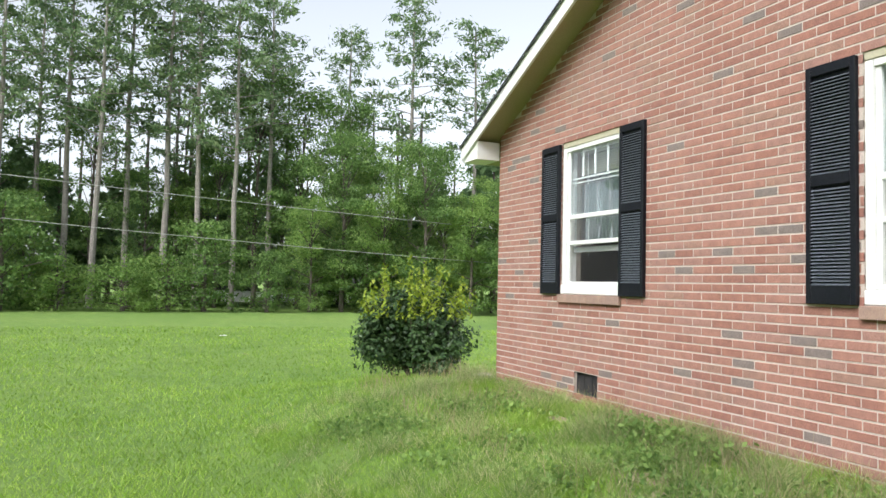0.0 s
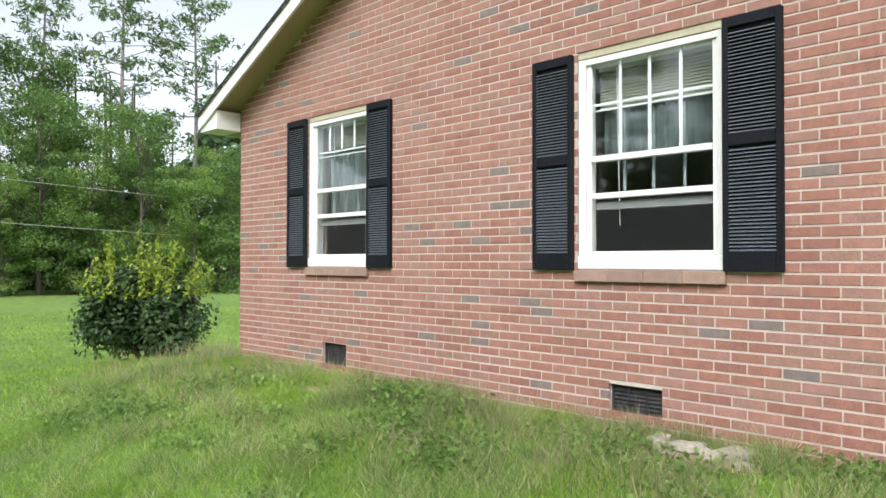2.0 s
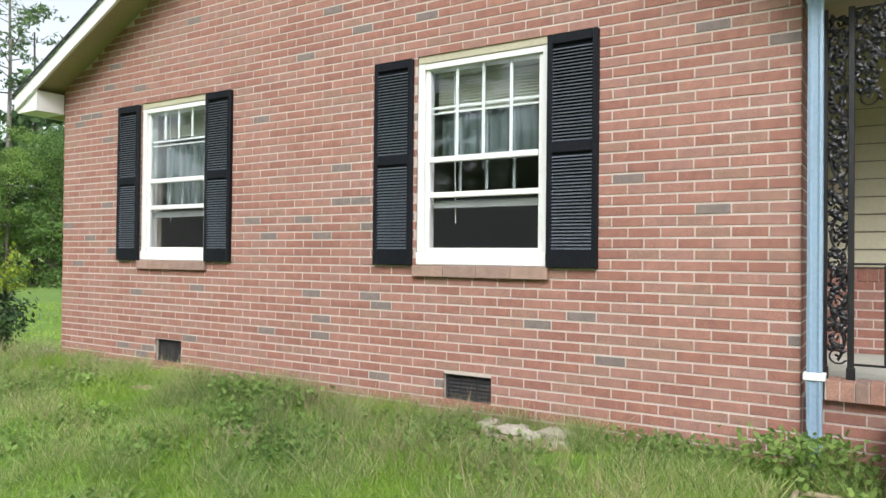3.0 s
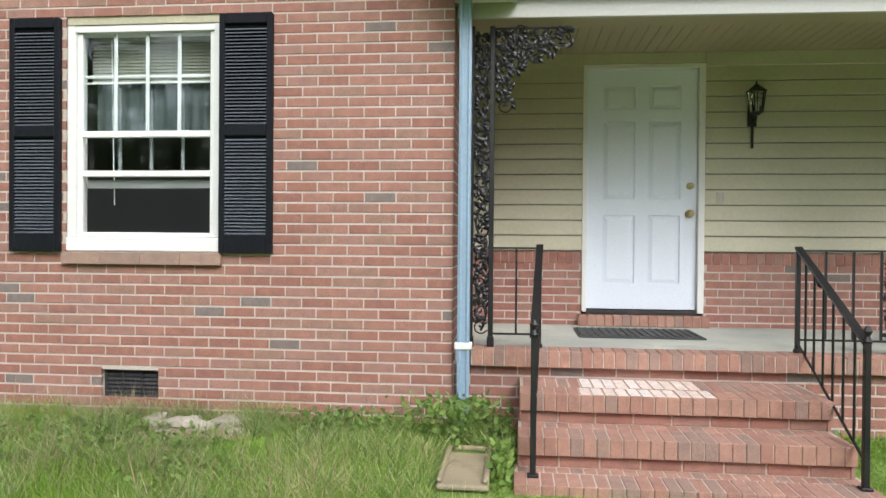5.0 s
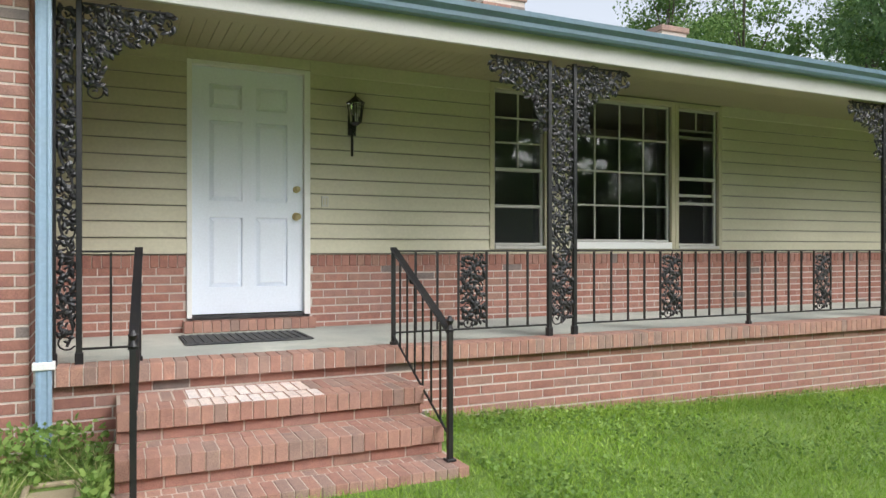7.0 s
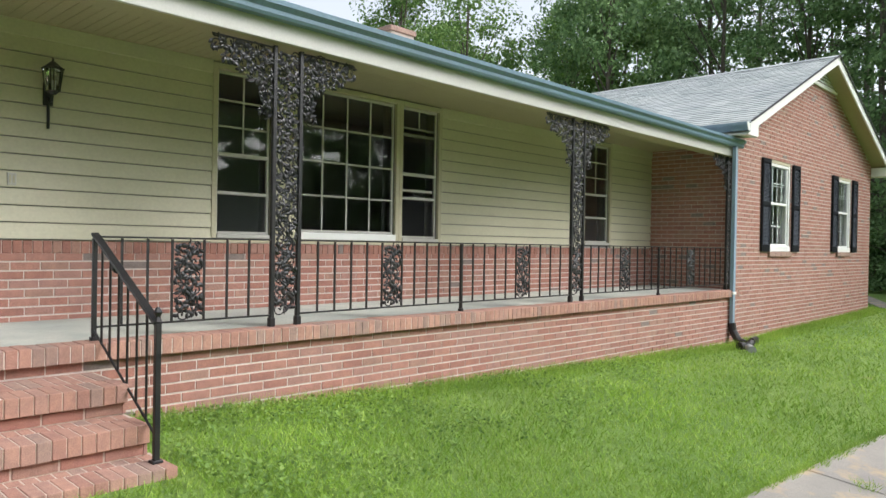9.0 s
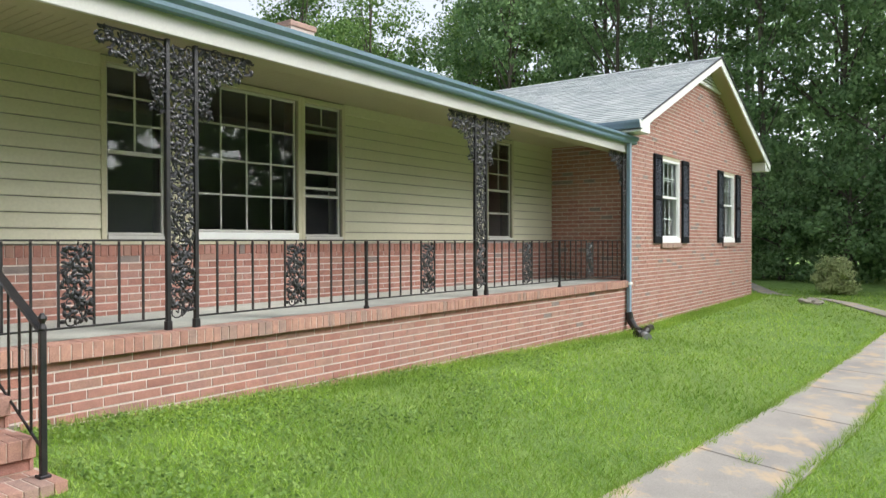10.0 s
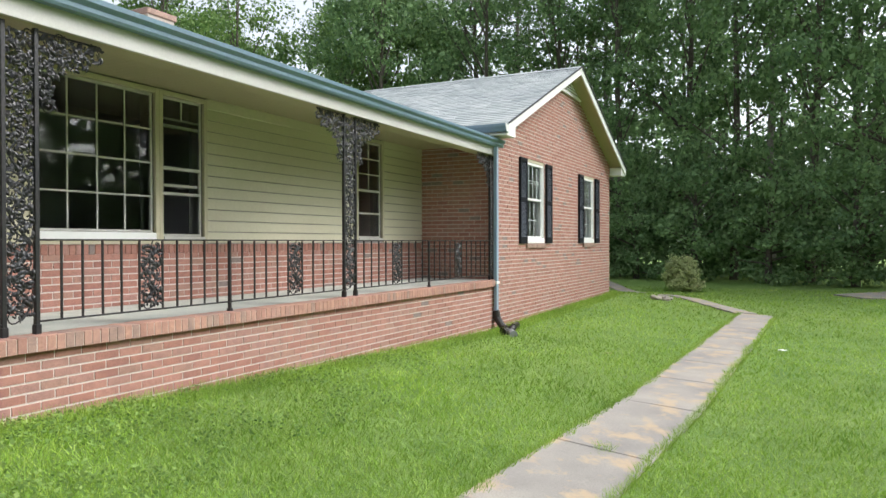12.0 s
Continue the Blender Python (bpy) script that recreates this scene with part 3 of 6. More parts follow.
def wing_window(name, hole, y, raised, label, dim=False):
    x0, x1, z0, z1 = hole
    w = structure(new(name), label, "window")
    f = y + 0.012
    bar("head_casing", w, x0, x1, f - 0.004, y + 0.14, z1 - 0.065, z1, M_CASING)
    top = z1 - 0.067
    bar("jamb", w, x0, x0 + 0.055, f, y + 0.15, z0 + 0.1, top, M_WHITE)
    bar("jamb", w, x1 - 0.055, x1, f, y + 0.15, z0 + 0.1, top, M_WHITE)
    bar("head", w, x0 + 0.056, x1 - 0.056, f + 0.004, y + 0.15, top - 0.045, top, M_WHITE)
    bar("sill", w, x0, x1, f - 0.02, y + 0.2, z0 + 0.002, z0 + 0.098, M_WHITE, 0.008)
    a, b = x0 + 0.057, x1 - 0.057
    lo, hi = z0 + 0.1, top - 0.047
    ys = y + 0.035
    bar("stile", w, a, a + 0.035, ys, ys + 0.03, lo, hi, M_WHITE)
    bar("stile", w, b - 0.035, b, ys, ys + 0.03, lo, hi, M_WHITE)
    bar("bottom_rail", w, a + 0.036, b - 0.036, ys, ys + 0.03, lo, lo + 0.03, M_WHITE)
    meet = lo + (0.66 if raised else 0.70)
    bar("meeting_rail", w, a + 0.036, b - 0.036, ys - 0.008, ys + 0.03, meet, meet + 0.042, M_WHITE)
    pane(w, a + 0.034, b - 0.034, ys + 0.012, meet + 0.04, hi)
    g = (b - a - 0.07) / 4
    for i in (1, 2, 3):
        m = a + 0.035 + g * i
        # lower muntins in grey for white: their dimness behind glass is painted
        if dim:
            bar("muntin", w, m - 0.012, m + 0.012, ys + 0.018, ys + 0.03, hi - 0.27, hi, M_WHITE)
            bar("muntin", w, m - 0.008, m + 0.008, ys + 0.046, ys + 0.054, meet + 0.043, hi - 0.335, M_DULLGREY)
        else:
            bar("muntin", w, m - 0.012, m + 0.012, ys + 0.018, ys + 0.03, meet + 0.043, hi, M_WHITE)
    bar("muntin", w, a + 0.036, b - 0.036, ys + 0.031, ys + 0.045, hi - 0.29, hi - 0.272, M_WHITE)
    bar("muntin", w, a + 0.036, b - 0.036, ys + 0.031, ys + 0.045, hi - 0.33, hi - 0.318, M_WHITE)
    yl = ys + 0.055
    if raised:
        r = lo + 0.40
        bar("sash_rail", w, a + 0.036, b - 0.036, ys, ys + 0.05, r, r + 0.04, M_WHITE)
        bar("insect_screen", w, a + 0.036, b - 0.036, ys + 0.02, ys + 0.021, lo + 0.031, r - 0.001, M_MESH, 0)
        # inner sash painted grey to stand for white bars dimmed by the glass
        bar("sash_rail", w, a + 0.036, b - 0.036, yl, yl + 0.035, r - 0.075, r - 0.02, M_DULLGREY)
        pane(w, a + 0.036, b - 0.036, yl + 0.01, r + 0.04, hi - 0.35)
        for i in (1, 2, 3):
            m = a + 0.035 + g * i
            bar("muntin", w, m - 0.01, m + 0.01, yl + 0.016, yl + 0.03, r + 0.042, hi - 0.35, M_DULLGREY)
    else:
        pane(w, a + 0.034, b - 0.034, yl + 0.01, lo + 0.03, meet)
        for i in (1, 2, 3):
            m = a + 0.035 + g * i
            bar("muntin", w, m - 0.01, m + 0.01, yl + 0.016, yl + 0.03, lo + 0.032, meet, M_WHITE)
        bar("muntin", w, a + 0.036, b - 0.036, yl + 0.031, yl + 0.043, lo + 0.33, lo + 0.35, M_WHITE)
    # brick sill under the frame
    n = 4
    for i in range(n):
        s = x0 - 0.012 + i * (x1 - x0 + 0.024) / n
        bar("sill_brick", w, s + 0.001, s + (x1 - x0 + 0.024) / n - 0.001, y - 0.04, y + 0.11, z0 - 0.082, z0 - 0.001, M_SILLBRICK, 0.003)
    return w


wing_window("window_1", W1, 0.0, True, "white double-hung window, lower sash raised, over a brick sill", True)
wing_window("window_2", W2, 0.0, True, "white double-hung window with raised sash and dark room behind")
wing_window("window_3", W3, RWY, False, "closed white double-hung window in the right wing")
wing_window("window_4", W4, RWY, False, "closed white double-hung window near the house's end")


def blind(x0, x1, y, z0, z1, label):
    root = thing("window_blind", label, "blind", "window blinds", ((x0 + x1) / 2, y, z1))
    ob = part("headrail", boxed(-(x1 - x0) / 2, -0.02, -0.04, (x1 - x0) / 2, 0.02, 0), M_BLIND, root)
    me = boxed(-(x1 - x0) / 2, -0.012, -0.0015, (x1 - x0) / 2, 0.012, 0.0015)
    first = part("slat", me, M_BLIND, root)
    z, d = -0.06, 0.022
    first.matrix_basis = pose(0, 0, z, 55)
    while z1 + z > z0:
        z -= d
        o = new("slat", first.data)
        o.parent = root
        o.matrix_basis = pose(0, 0, z, 55)
    part("cord", rod(bmesh.new(), (-(x1 - x0) / 2 + 0.15, -0.025, -0.03), (-(x1 - x0) / 2 + 0.17, -0.02, z - 0.85), 0.004), M_WHITE, root)
    return root


blind(W1[0] + 0.07, W1[1] - 0.07, 0.19, 2.34, 2.57, "half-raised pale slatted blind behind a window")
blind(W2[0] + 0.07, W2[1] - 0.07, 0.19, 2.28, 2.57, "half-raised pale slatted blind behind a window")



def curtain(x0, x1, y, z0, z1, label):
    """A thin gathered curtain: a sheet in soft folds, with a rod over it."""
    root = thing("curtain", label, "curtain", "curtains", ((x0 + x1) / 2, y, z1))
    bm = bmesh.new()
    n, w = 90, x1 - x0
    rows = []
    for z in (0.0, (z0 - z1) / 2, z0 - z1):
        rows.append([bm.verts.new((-w / 2 + w * i / n, 0.013 * math.sin(i * 0.72) + 0.006 * math.sin(i * 0.31 + 1 + z), z)) for i in range(n + 1)])
    for a, b in zip(rows, rows[1:]):
        for i in range(n):
            bm.faces.new((a[i], a[i + 1], b[i + 1], b[i]))
    bmesh.ops.solidify(bm, geom=list(bm.faces), thickness=0.0015)
    part("cloth", bm, M_CURTAIN, root)
    part("rod", rod(bmesh.new(), (-w / 2, 0, 0.008), (w / 2, 0, 0.008), 0.008), M_WHITE, root)
    return root


curtain(W1[0] + 0.07, W1[1] - 0.07, 0.245, 1.64, 2.56, "pale grey gathered curtain behind the raised window")
curtain(W2[0] + 0.07, W2[1] - 0.07, 0.245, 1.90, 2.56, "short pale grey gathered curtain behind the window")

# ---- shutters ----


def shutter():
    root = thing("shutter", "black louvred shutter fixed to the brick beside a window", "shutter", "window shutters")
    w, h, t = 0.352, 1.54, 0.04
    st = 0.037
    bar("stile", root, 0, st, -t, 0, 0, h, M_BLACK, 0.004)
    bar("stile", root, w - st, w, -t, 0, 0, h, M_BLACK, 0.004)
    bar("bottom_rail", root, st + 0.001, w - st - 0.001, -t, 0, 0, 0.12, M_BLACK, 0.004)
    bar("middle_rail", root, st + 0.001, w - st - 0.001, -t, 0, 0.755, 0.83, M_BLACK, 0.004)
    bar("top_rail", root, st + 0.001, w - st - 0.001, -t, 0, 1.475, h, M_BLACK, 0.004)
    bar("back_panel", root, st + 0.001, w - st - 0.001, -0.012, -0.002, 0.121, 1.474, M_BLACK, 0)
    # each slat takes the paler colour that stands in for caught skylight
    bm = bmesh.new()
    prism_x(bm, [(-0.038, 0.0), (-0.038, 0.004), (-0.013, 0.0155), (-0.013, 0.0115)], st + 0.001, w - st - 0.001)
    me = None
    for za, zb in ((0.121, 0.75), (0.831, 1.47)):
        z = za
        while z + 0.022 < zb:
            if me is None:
                o = part("slat", bm, M_SLATSHEEN, root)
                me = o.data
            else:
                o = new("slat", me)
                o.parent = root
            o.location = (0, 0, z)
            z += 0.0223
    return root


first = shutter()
first.matrix_basis = pose(-2.962, -PROUD - 0.001, 1.10)
for x in (-6.245, -4.916):
    copy_thing(first, pose(x, -PROUD - 0.001, 1.10) @ Matrix.Diagonal((0.952, 1, 1, 1)))
for x, y in ((-1.517, 0), (12.51, RWY), (13.94, RWY), (16.20, RWY), (17.58, RWY)):
    copy_thing(first, pose(x, y - PROUD - 0.001, 1.10))

# ---- crawl space vents ----


def vent(hole):
    x0, x1, z0, z1 = hole
    v = thing("foundation_vent", "rusty dark louvred foundation vent set in the brick", "vent", "foundation vents", ((x0 + x1) / 2, 0, z0))
    w, h = (x1 - x0) / 2, z1 - z0
    for n, a, b, c, d in (("rim", -w, w, 0, 0.015), ("rim", -w, w, h - 0.015, h), ("rim", -w, -w + 0.015, 0.015, h - 0.015), ("rim", w - 0.015, w, 0.015, h - 0.015)):
        bar(n, v, a, b, 0.03, 0.06, c, d, M_DARK, 0.002)
    bar("backing", v, -w, w, 0.07, 0.08, 0, h, M_DARK, 0)
    n = 6
    for i in range(n):
        z = 0.02 + i * (h - 0.04) / n
        bm = prism_x(bmesh.new(), [(0.032, z), (0.036, z), (0.062, z + 0.028), (0.058, z + 0.028)], -w + 0.016, w - 0.016)
        part("louvre", bm, M_DARK, v)
    for x in (-w / 3, w / 3):
        bar("rib", v, x - 0.004, x + 0.004, 0.028, 0.034, 0.015, h - 0.015, M_DARK, 0)


vent(VENT1)
vent(VENT2)

# ---- gable louvre of the right wing ----
mid_r = (RW0 + RW1) / 2
peak_r = rw_top(mid_r)
gv = thing("gable_vent", "white triangular louvred vent under the gable's peak", "vent", "", (mid_r, RWY - 0.02, peak_r - 0.42))
for i in range(6):
    z = 0.02 + i * 0.06
    w = (0.42 - z - 0.03) / PITCH
    part("louvre", prism_x(bmesh.new(), [(0.0, z), (-0.028, z - 0.012), (-0.03, z - 0.006), (0.002, z + 0.05)], -w, w), M_WHITE, gv)
part("bottom_trim", boxed(-0.98, -0.035, -0.03, 0.98, 0.012, 0.01, bevel=0.003), M_WHITE, gv)

# ---- porch: base wall, lip, slab, ceiling, beam, fascia, gutter ----
TILT = -0.0055


def eave_z(x):
    return TILT * x


BASE_Y = 0.035
bm = backing(bmesh.new(), front(BASE_Y), LW1, RW0, -0.8, flat(0.408), [], 0.2)
wall_base = structure(part("wall_porch_base", bm, M_MORTAR), "low red brick wall carrying the porch floor", "wall")
bm = boxed(LW1 + 0.001, 0.17, 0.30, RW0 - 0.001, PORCH_Y - 0.02, 0.510)
slab = structure(part("porch_floor", bm, M_SLAB), "pale grey-green concrete porch floor", "floor")
lip = structure(part("porch_edging", boxed(LW1 + 0.12, -0.017, 0.413, RW0 - 0.002, 0.168, 0.508), M_MORTAR), "brick rowlock edging along the porch floor", "edging")

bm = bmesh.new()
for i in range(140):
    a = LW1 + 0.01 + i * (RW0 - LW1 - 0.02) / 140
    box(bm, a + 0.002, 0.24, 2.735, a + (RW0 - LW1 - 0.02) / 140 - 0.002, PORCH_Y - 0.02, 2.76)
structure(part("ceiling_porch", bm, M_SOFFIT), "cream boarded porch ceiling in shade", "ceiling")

root = structure(new("porch_eave"), "cream boxed beam and fascia along the porch roof's edge", "eave")


def eave_bar(name, y0, y1, z0, z1, material, parent, x0=LW1 + 0.012, x1=RW0 - 0.06):
    bm = boxed(x0, y0, z0, x1, y1, z1, bevel=0.004)
    for v in bm.verts:
        v.co.z += eave_z(v.co.x)
    return part(name, bm, material, parent)


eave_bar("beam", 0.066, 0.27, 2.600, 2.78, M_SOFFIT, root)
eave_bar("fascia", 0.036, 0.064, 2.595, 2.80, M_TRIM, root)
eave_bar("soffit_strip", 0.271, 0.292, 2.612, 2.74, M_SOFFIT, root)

g = thing("gutter", "blue-grey metal gutter along the porch eave", "gutter", "gutters")
bm = bmesh.new()
prof = [(0.034, 2.735), (-0.035, 2.735), (-0.05, 2.755), (-0.052, 2.785), (-0.085, 2.815), (-0.088, 2.85), (-0.07, 2.852), (-0.07, 2.84), (-0.08, 2.836), (-0.076, 2.816), (-0.044, 2.787), (-0.042, 2.757), (-0.032, 2.742), (0.034, 2.742)]
prism_x(bm, prof, LW1 + 0.02, RW0 - 0.03)
for v in bm.verts:
    v.co.z += eave_z(v.co.x)
part("trough", bm, M_GUTTER, g)
for x in (LW1 + 0.018, RW0 - 0.031):
    bm = prism_x(bmesh.new(), prof[:6] + [(0.034, 2.852)], x, x + 0.004)
    for v in bm.verts:
        v.co.z += eave_z(v.co.x)
    part("end_cap", bm, M_GUTTER, g)

# short gutter on the right wing's inner eave
g = thing("gutter", "short blue-grey gutter on the far wing's inner eave", "gutter", "gutters", (RW0 - OVER, RWY - RAKE, R_EAVE))
bm = prism(bmesh.new(), [(0.0, -0.14), (-0.06, -0.14), (-0.075, -0.10), (-0.10, -0.06), (-0.105, -0.02), (-0.09, -0.02), (-0.088, -0.055), (-0.06, -0.10), (-0.05, -0.13), (0.0, -0.13)], 0.01, 2.4)
part("trough", bm, M_GUTTER, g)
bm = prism(bmesh.new(), [(0.0, -0.14), (-0.06, -0.14), (-0.075, -0.10), (-0.10, -0.06), (-0.105, -0.02), (0, -0.02)], 0.004, 0.01)
part("end_cap", bm, M_WHITE, g)
part("outlet", boxed(-0.075, 0.42, -0.36, -0.015, 0.50, -0.13, bevel=0.006), M_GUTTER, g)


def downspout(x, y, z_top, z_bot, z_strap, label):
    d = thing("downspout", label, "downspout", "downspouts", (x, y, z_bot))
    h = z_top - z_bot
    bm = bmesh.new()
    n = 0.038
    prism_pts = [(-n, -0.03), (-n * 0.6, -0.035), (-n * 0.3, -0.028), (n * 0.3, -0.028), (n * 0.6, -0.035), (n, -0.03), (n, 0.022), (-n, 0.022)]
    for z0, z1 in ((0.0, z_strap - z_bot), (z_strap - z_bot, h)):
        a = [bm.verts.new((px, py, z0)) for px, py in prism_pts]
        b = [bm.verts.new((px, py, z1)) for px, py in prism_pts]
        for i in range(8):
            j = (i + 1) % 8
            bm.faces.new((a[i], a[j], b[j], b[i]))
        bm.faces.new(a[::-1])
        bm.faces.new(b)
    part("pipe", bm, M_SPOUT, d)
    part("strap", boxed(-0.055, -0.042, z_strap - z_bot - 0.02, 0.055, 0.024, z_strap - z_bot + 0.022, bevel=0.004), M_WHITE, d, "white metal strap")
    part("outlet", boxed(-0.03, -0.03, h, 0.03, 0.02, h + 0.03), M_GUTTER, d)
    return d


downspout(0.074, -0.05, 2.72, 0.02, 0.539, "pale blue square downspout at the wing's corner")
rd = downspout(11.30, -0.01, 2.66, -0.10, 0.47, "blue-grey square downspout beside the far wing")
bm = bmesh.new()
tube(bm, [(0, 0, 0.12), (0, -0.02, 0.0), (-0.02, -0.12, -0.14), (-0.04, -0.22, -0.17)], 0.06, 10)
part("elbow", bm, M_PIPE, rd, "black plastic elbow at the foot")

# drain pipe lying in the grass
dp = thing("drain_pipe", "black corrugated drain pipe lying in the grass", "pipe", "", (11.24, -0.28, ground_z(11.2, -0.3) + 0.05))
bm = bmesh.new()
px = [Vector((0.12 - 0.05 * i, -0.02 * i + 0.006 * i * i * 0.2, 0.012 * math.sin(i * 0.7))) for i in range(13)]
for i, (p, q) in enumerate(zip(px, px[1:])):
    rod(bm, p, p.lerp(q, 0.5), 0.058, 0.05, 10)
    rod(bm, p.lerp(q, 0.5), q, 0.05, 0.058, 10)
part("hose", bm, M_PIPE, dp)
part("coupling", rod(bmesh.new(), (-0.48, -0.2, 0.01), (-0.62, -0.3, -0.01), 0.05, 0.062, 12), M_DULLGREY, dp, "dull grey coupling at the pipe's end")
part("hose", tube(bmesh.new(), [(0.14, 0.0, 0.02), (0.34, 0.02, 0.03), (0.5, 0.07, 0.0)], 0.05, 10), M_PIPE, dp)

# ---- siding over the brick dado ----
LAP = 0.1255
DADO = 1.117
cas = 0.05
segments = []
edges = [LW1 + 0.002] + [v for h in (DOOR, (SIDE1[0] - cas, SIDE2[1] + cas), (FARW[0] - cas, FARW[1] + cas)) for v in h[:2]] + [RW0 - 0.002]
for i in range(0, len(edges), 2):
    segments.append((edges[i], edges[i + 1]))
for a, b in segments:
    bm = prism_x(bmesh.new(), [(-0.029, 0.004), (-0.029, 0.012), (-0.014, LAP - 0.004), (0.0, LAP - 0.004), (0.0, 0.004)], a, b)
    me = None
    z = DADO + 0.004
    while z + LAP < 2.75:
        if me is None:
            o = part("siding_board", bm, M_SIDING, wall_porch, "cream horizontal lap siding board")
            me = o.data
        else:
            o = tagged(new("siding_board", me), "cream horizontal lap siding board")
            o.parent = wall_porch
        o.location = (0, PORCH_Y - 0.001, z)
        z += LAP

for a, b in segments:
    structure(part("frieze_board", boxed(a, PORCH_Y - 0.032, 2.622, b, PORCH_Y - 0.002, 2.736, bevel=0.003), M_SIDING), "cream frieze board under the porch ceiling", "trim")

# ---- porch windows ----


def porch_window(name, hole, rows, cols, style, label):
    x0, x1, z0, z1 = hole
    w = structure(new(name), label, "window")
    y = PORCH_Y
    bar("casing", w, x0 - cas, x0, y - 0.035, y + 0.16, z0 - 0.02, z1 + 0.02, M_CASING)
    bar("casing", w, x1, x1 + cas, y - 0.035, y + 0.16, z0 - 0.02, z1 + 0.02, M_CASING)
    bar("casing", w, x0 + 0.001, x1 - 0.001, y - 0.035, y + 0.16, z1 - 0.03, z1 + 0.02, M_CASING)
    bar("sill", w, x0 + 0.001, x1 - 0.001, y - 0.045, y + 0.16, z0 - 0.02, z0 + (0.05 if style == "fixed" else 0.012), M_WHITE if style == "fixed" else M_TRIM)
    lo, hi = z0 + (0.052 if style == "fixed" else 0.014), z1 - 0.032
    a, b, ys = x0 + 0.002, x1 - 0.002, y + 0.01
    s = 0.026
    bar("stile", w, a, a + s, ys, ys + 0.03, lo, hi, M_TRIM)
    bar("stile", w, b - s, b, ys, ys + 0.03, lo, hi, M_TRIM)
    bar("rail", w, a + s + 0.001, b - s - 0.001, ys, ys + 0.03, lo, lo + s, M_TRIM)
    bar("rail", w, a + s + 0.001, b - s - 0.001, ys, ys + 0.03, hi - s, hi, M_TRIM)
    base = lo + s
    if style != "fixed":
        base = lo + 0.74
        bar("meeting_rail", w, a + s + 0.001, b - s - 0.001, ys - 0.006, ys + 0.03, base - 0.034, base, M_TRIM)
        r = lo + (0.36 if style == "hung" else 0.44)
        bar("sash_rail", w, a + s + 0.001, b - s - 0.001, ys + 0.002, ys + 0.05, r, r + 0.03, M_TRIM)
        pane(w, a + s, b - s, ys + 0.045, r + 0.03, base - 0.034)
        bar("insect_screen", w, a + s + 0.001, b - s - 0.001, ys + 0.008, ys + 0.009, lo + s, r, M_MESH, 0)
        if style == "hung":
            pane(w, a + s, b - s, ys + 0.035, lo + s, r)
        else:
            bar("sash_rail", w, a + s + 0.001, b - s - 0.001, ys + 0.03, ys + 0.06, r + 0.09, r + 0.12, M_TRIM)
    pane(w, a + s, b - s, ys + 0.012, base, hi - s)
    low = hi - s - 0.20 if style == "open" else base
    for i in range(1, cols):
        m = a + s + (b - a - 2 * s) * i / cols
        bar("muntin", w, m - 0.009, m + 0.009, ys + 0.002, ys + 0.011, low + 0.001, hi - s - 0.001, M_TRIM, 0.002)
    if style == "open":
        for m, k in ((low, 0.011), (low - 0.075, 0.016)):
            bar("sash_rail", w, a + s + 0.001, b - s - 0.001, ys + 0.017, ys + 0.04, m - k, m + k, M_TRIM, 0.002)
    for i in range(1, 1 if style == "open" else rows):
        m = base + (hi - s - base) * i / rows
        bar("muntin", w, a + s + 0.001, b - s - 0.001, ys - 0.002, ys + 0.0018, m - 0.009, m + 0.009, M_TRIM, 0.001)
    return w


porch_window("window_5", SIDE1, 3, 2, "hung", "narrow double-hung side window with tan casing")
porch_window("window_6", PICT, 4, 4, "fixed", "large sixteen-pane picture window in the porch")
porch_window("window_7", SIDE2, 3, 2, "open", "narrow double-hung side window open at the bottom")
porch_window("window_8", FARW, 3, 2, "hung", "double-hung window at the porch's far end")
for x0, x1 in ((SIDE1[1] + cas, PICT[0] - cas), (PICT[1] + 0.05, SIDE2[0] - 0.05)):
    if x1 - x0 > 0.005:
        structure(part("window_mullion", boxed(x0 + 0.002, PORCH_Y - 0.03, 1.16, x1 - 0.002, PORCH_Y - 0.002, 2.72, bevel=0.003), M_CASING), "tan flat boards between the porch windows", "trim")
structure(part("siding_filler", boxed(SIDE1[0] - cas, PORCH_Y - 0.02, DADO, SIDE2[1] + cas, PORCH_Y - 0.001, 1.158), M_CASING), "tan apron board under the porch windows", "trim")

# ---- front door ----
x0, x1 = DOOR[0], DOOR[1]
d = structure(new("door_1"), "closed white panelled front door with brass knob", "door")
bar("jamb", d, x0, x0 + 0.038, PORCH_Y - 0.03, PORCH_Y + 0.12, 0.62, 2.645, M_WHITE)
bar("jamb", d, x1 - 0.05, x1, PORCH_Y - 0.03, PORCH_Y + 0.12, 0.62, 2.645, M_WHITE)
bar("head", d, x0 + 0.039, x1 - 0.051, PORCH_Y - 0.03, PORCH_Y + 0.12, 2.61, 2.645, M_WHITE)
bar("threshold", d, x0 + 0.039, x1 - 0.051, PORCH_Y - 0.02, PORCH_Y + 0.14, 0.605, 0.635, M_DARK)
dx0, dx1, dz0, dz1 = x0 + 0.042, x1 - 0.054, 0.645, 2.607
yd = PORCH_Y + 0.015
leaf = bmesh.new()
wd = dx1 - dx0
colsx = [(0.0, 0.13), (wd / 2 - 0.055, wd / 2 + 0.055), (wd - 0.13, wd)]
for a, b in colsx:
    box(leaf, dx0 + a, yd, dz0, dx0 + b, yd + 0.042, dz1)
rowz = [(0.0, 0.21), (0.77, 0.90), (1.54, 1.64), (1.83, dz1 - dz0)]
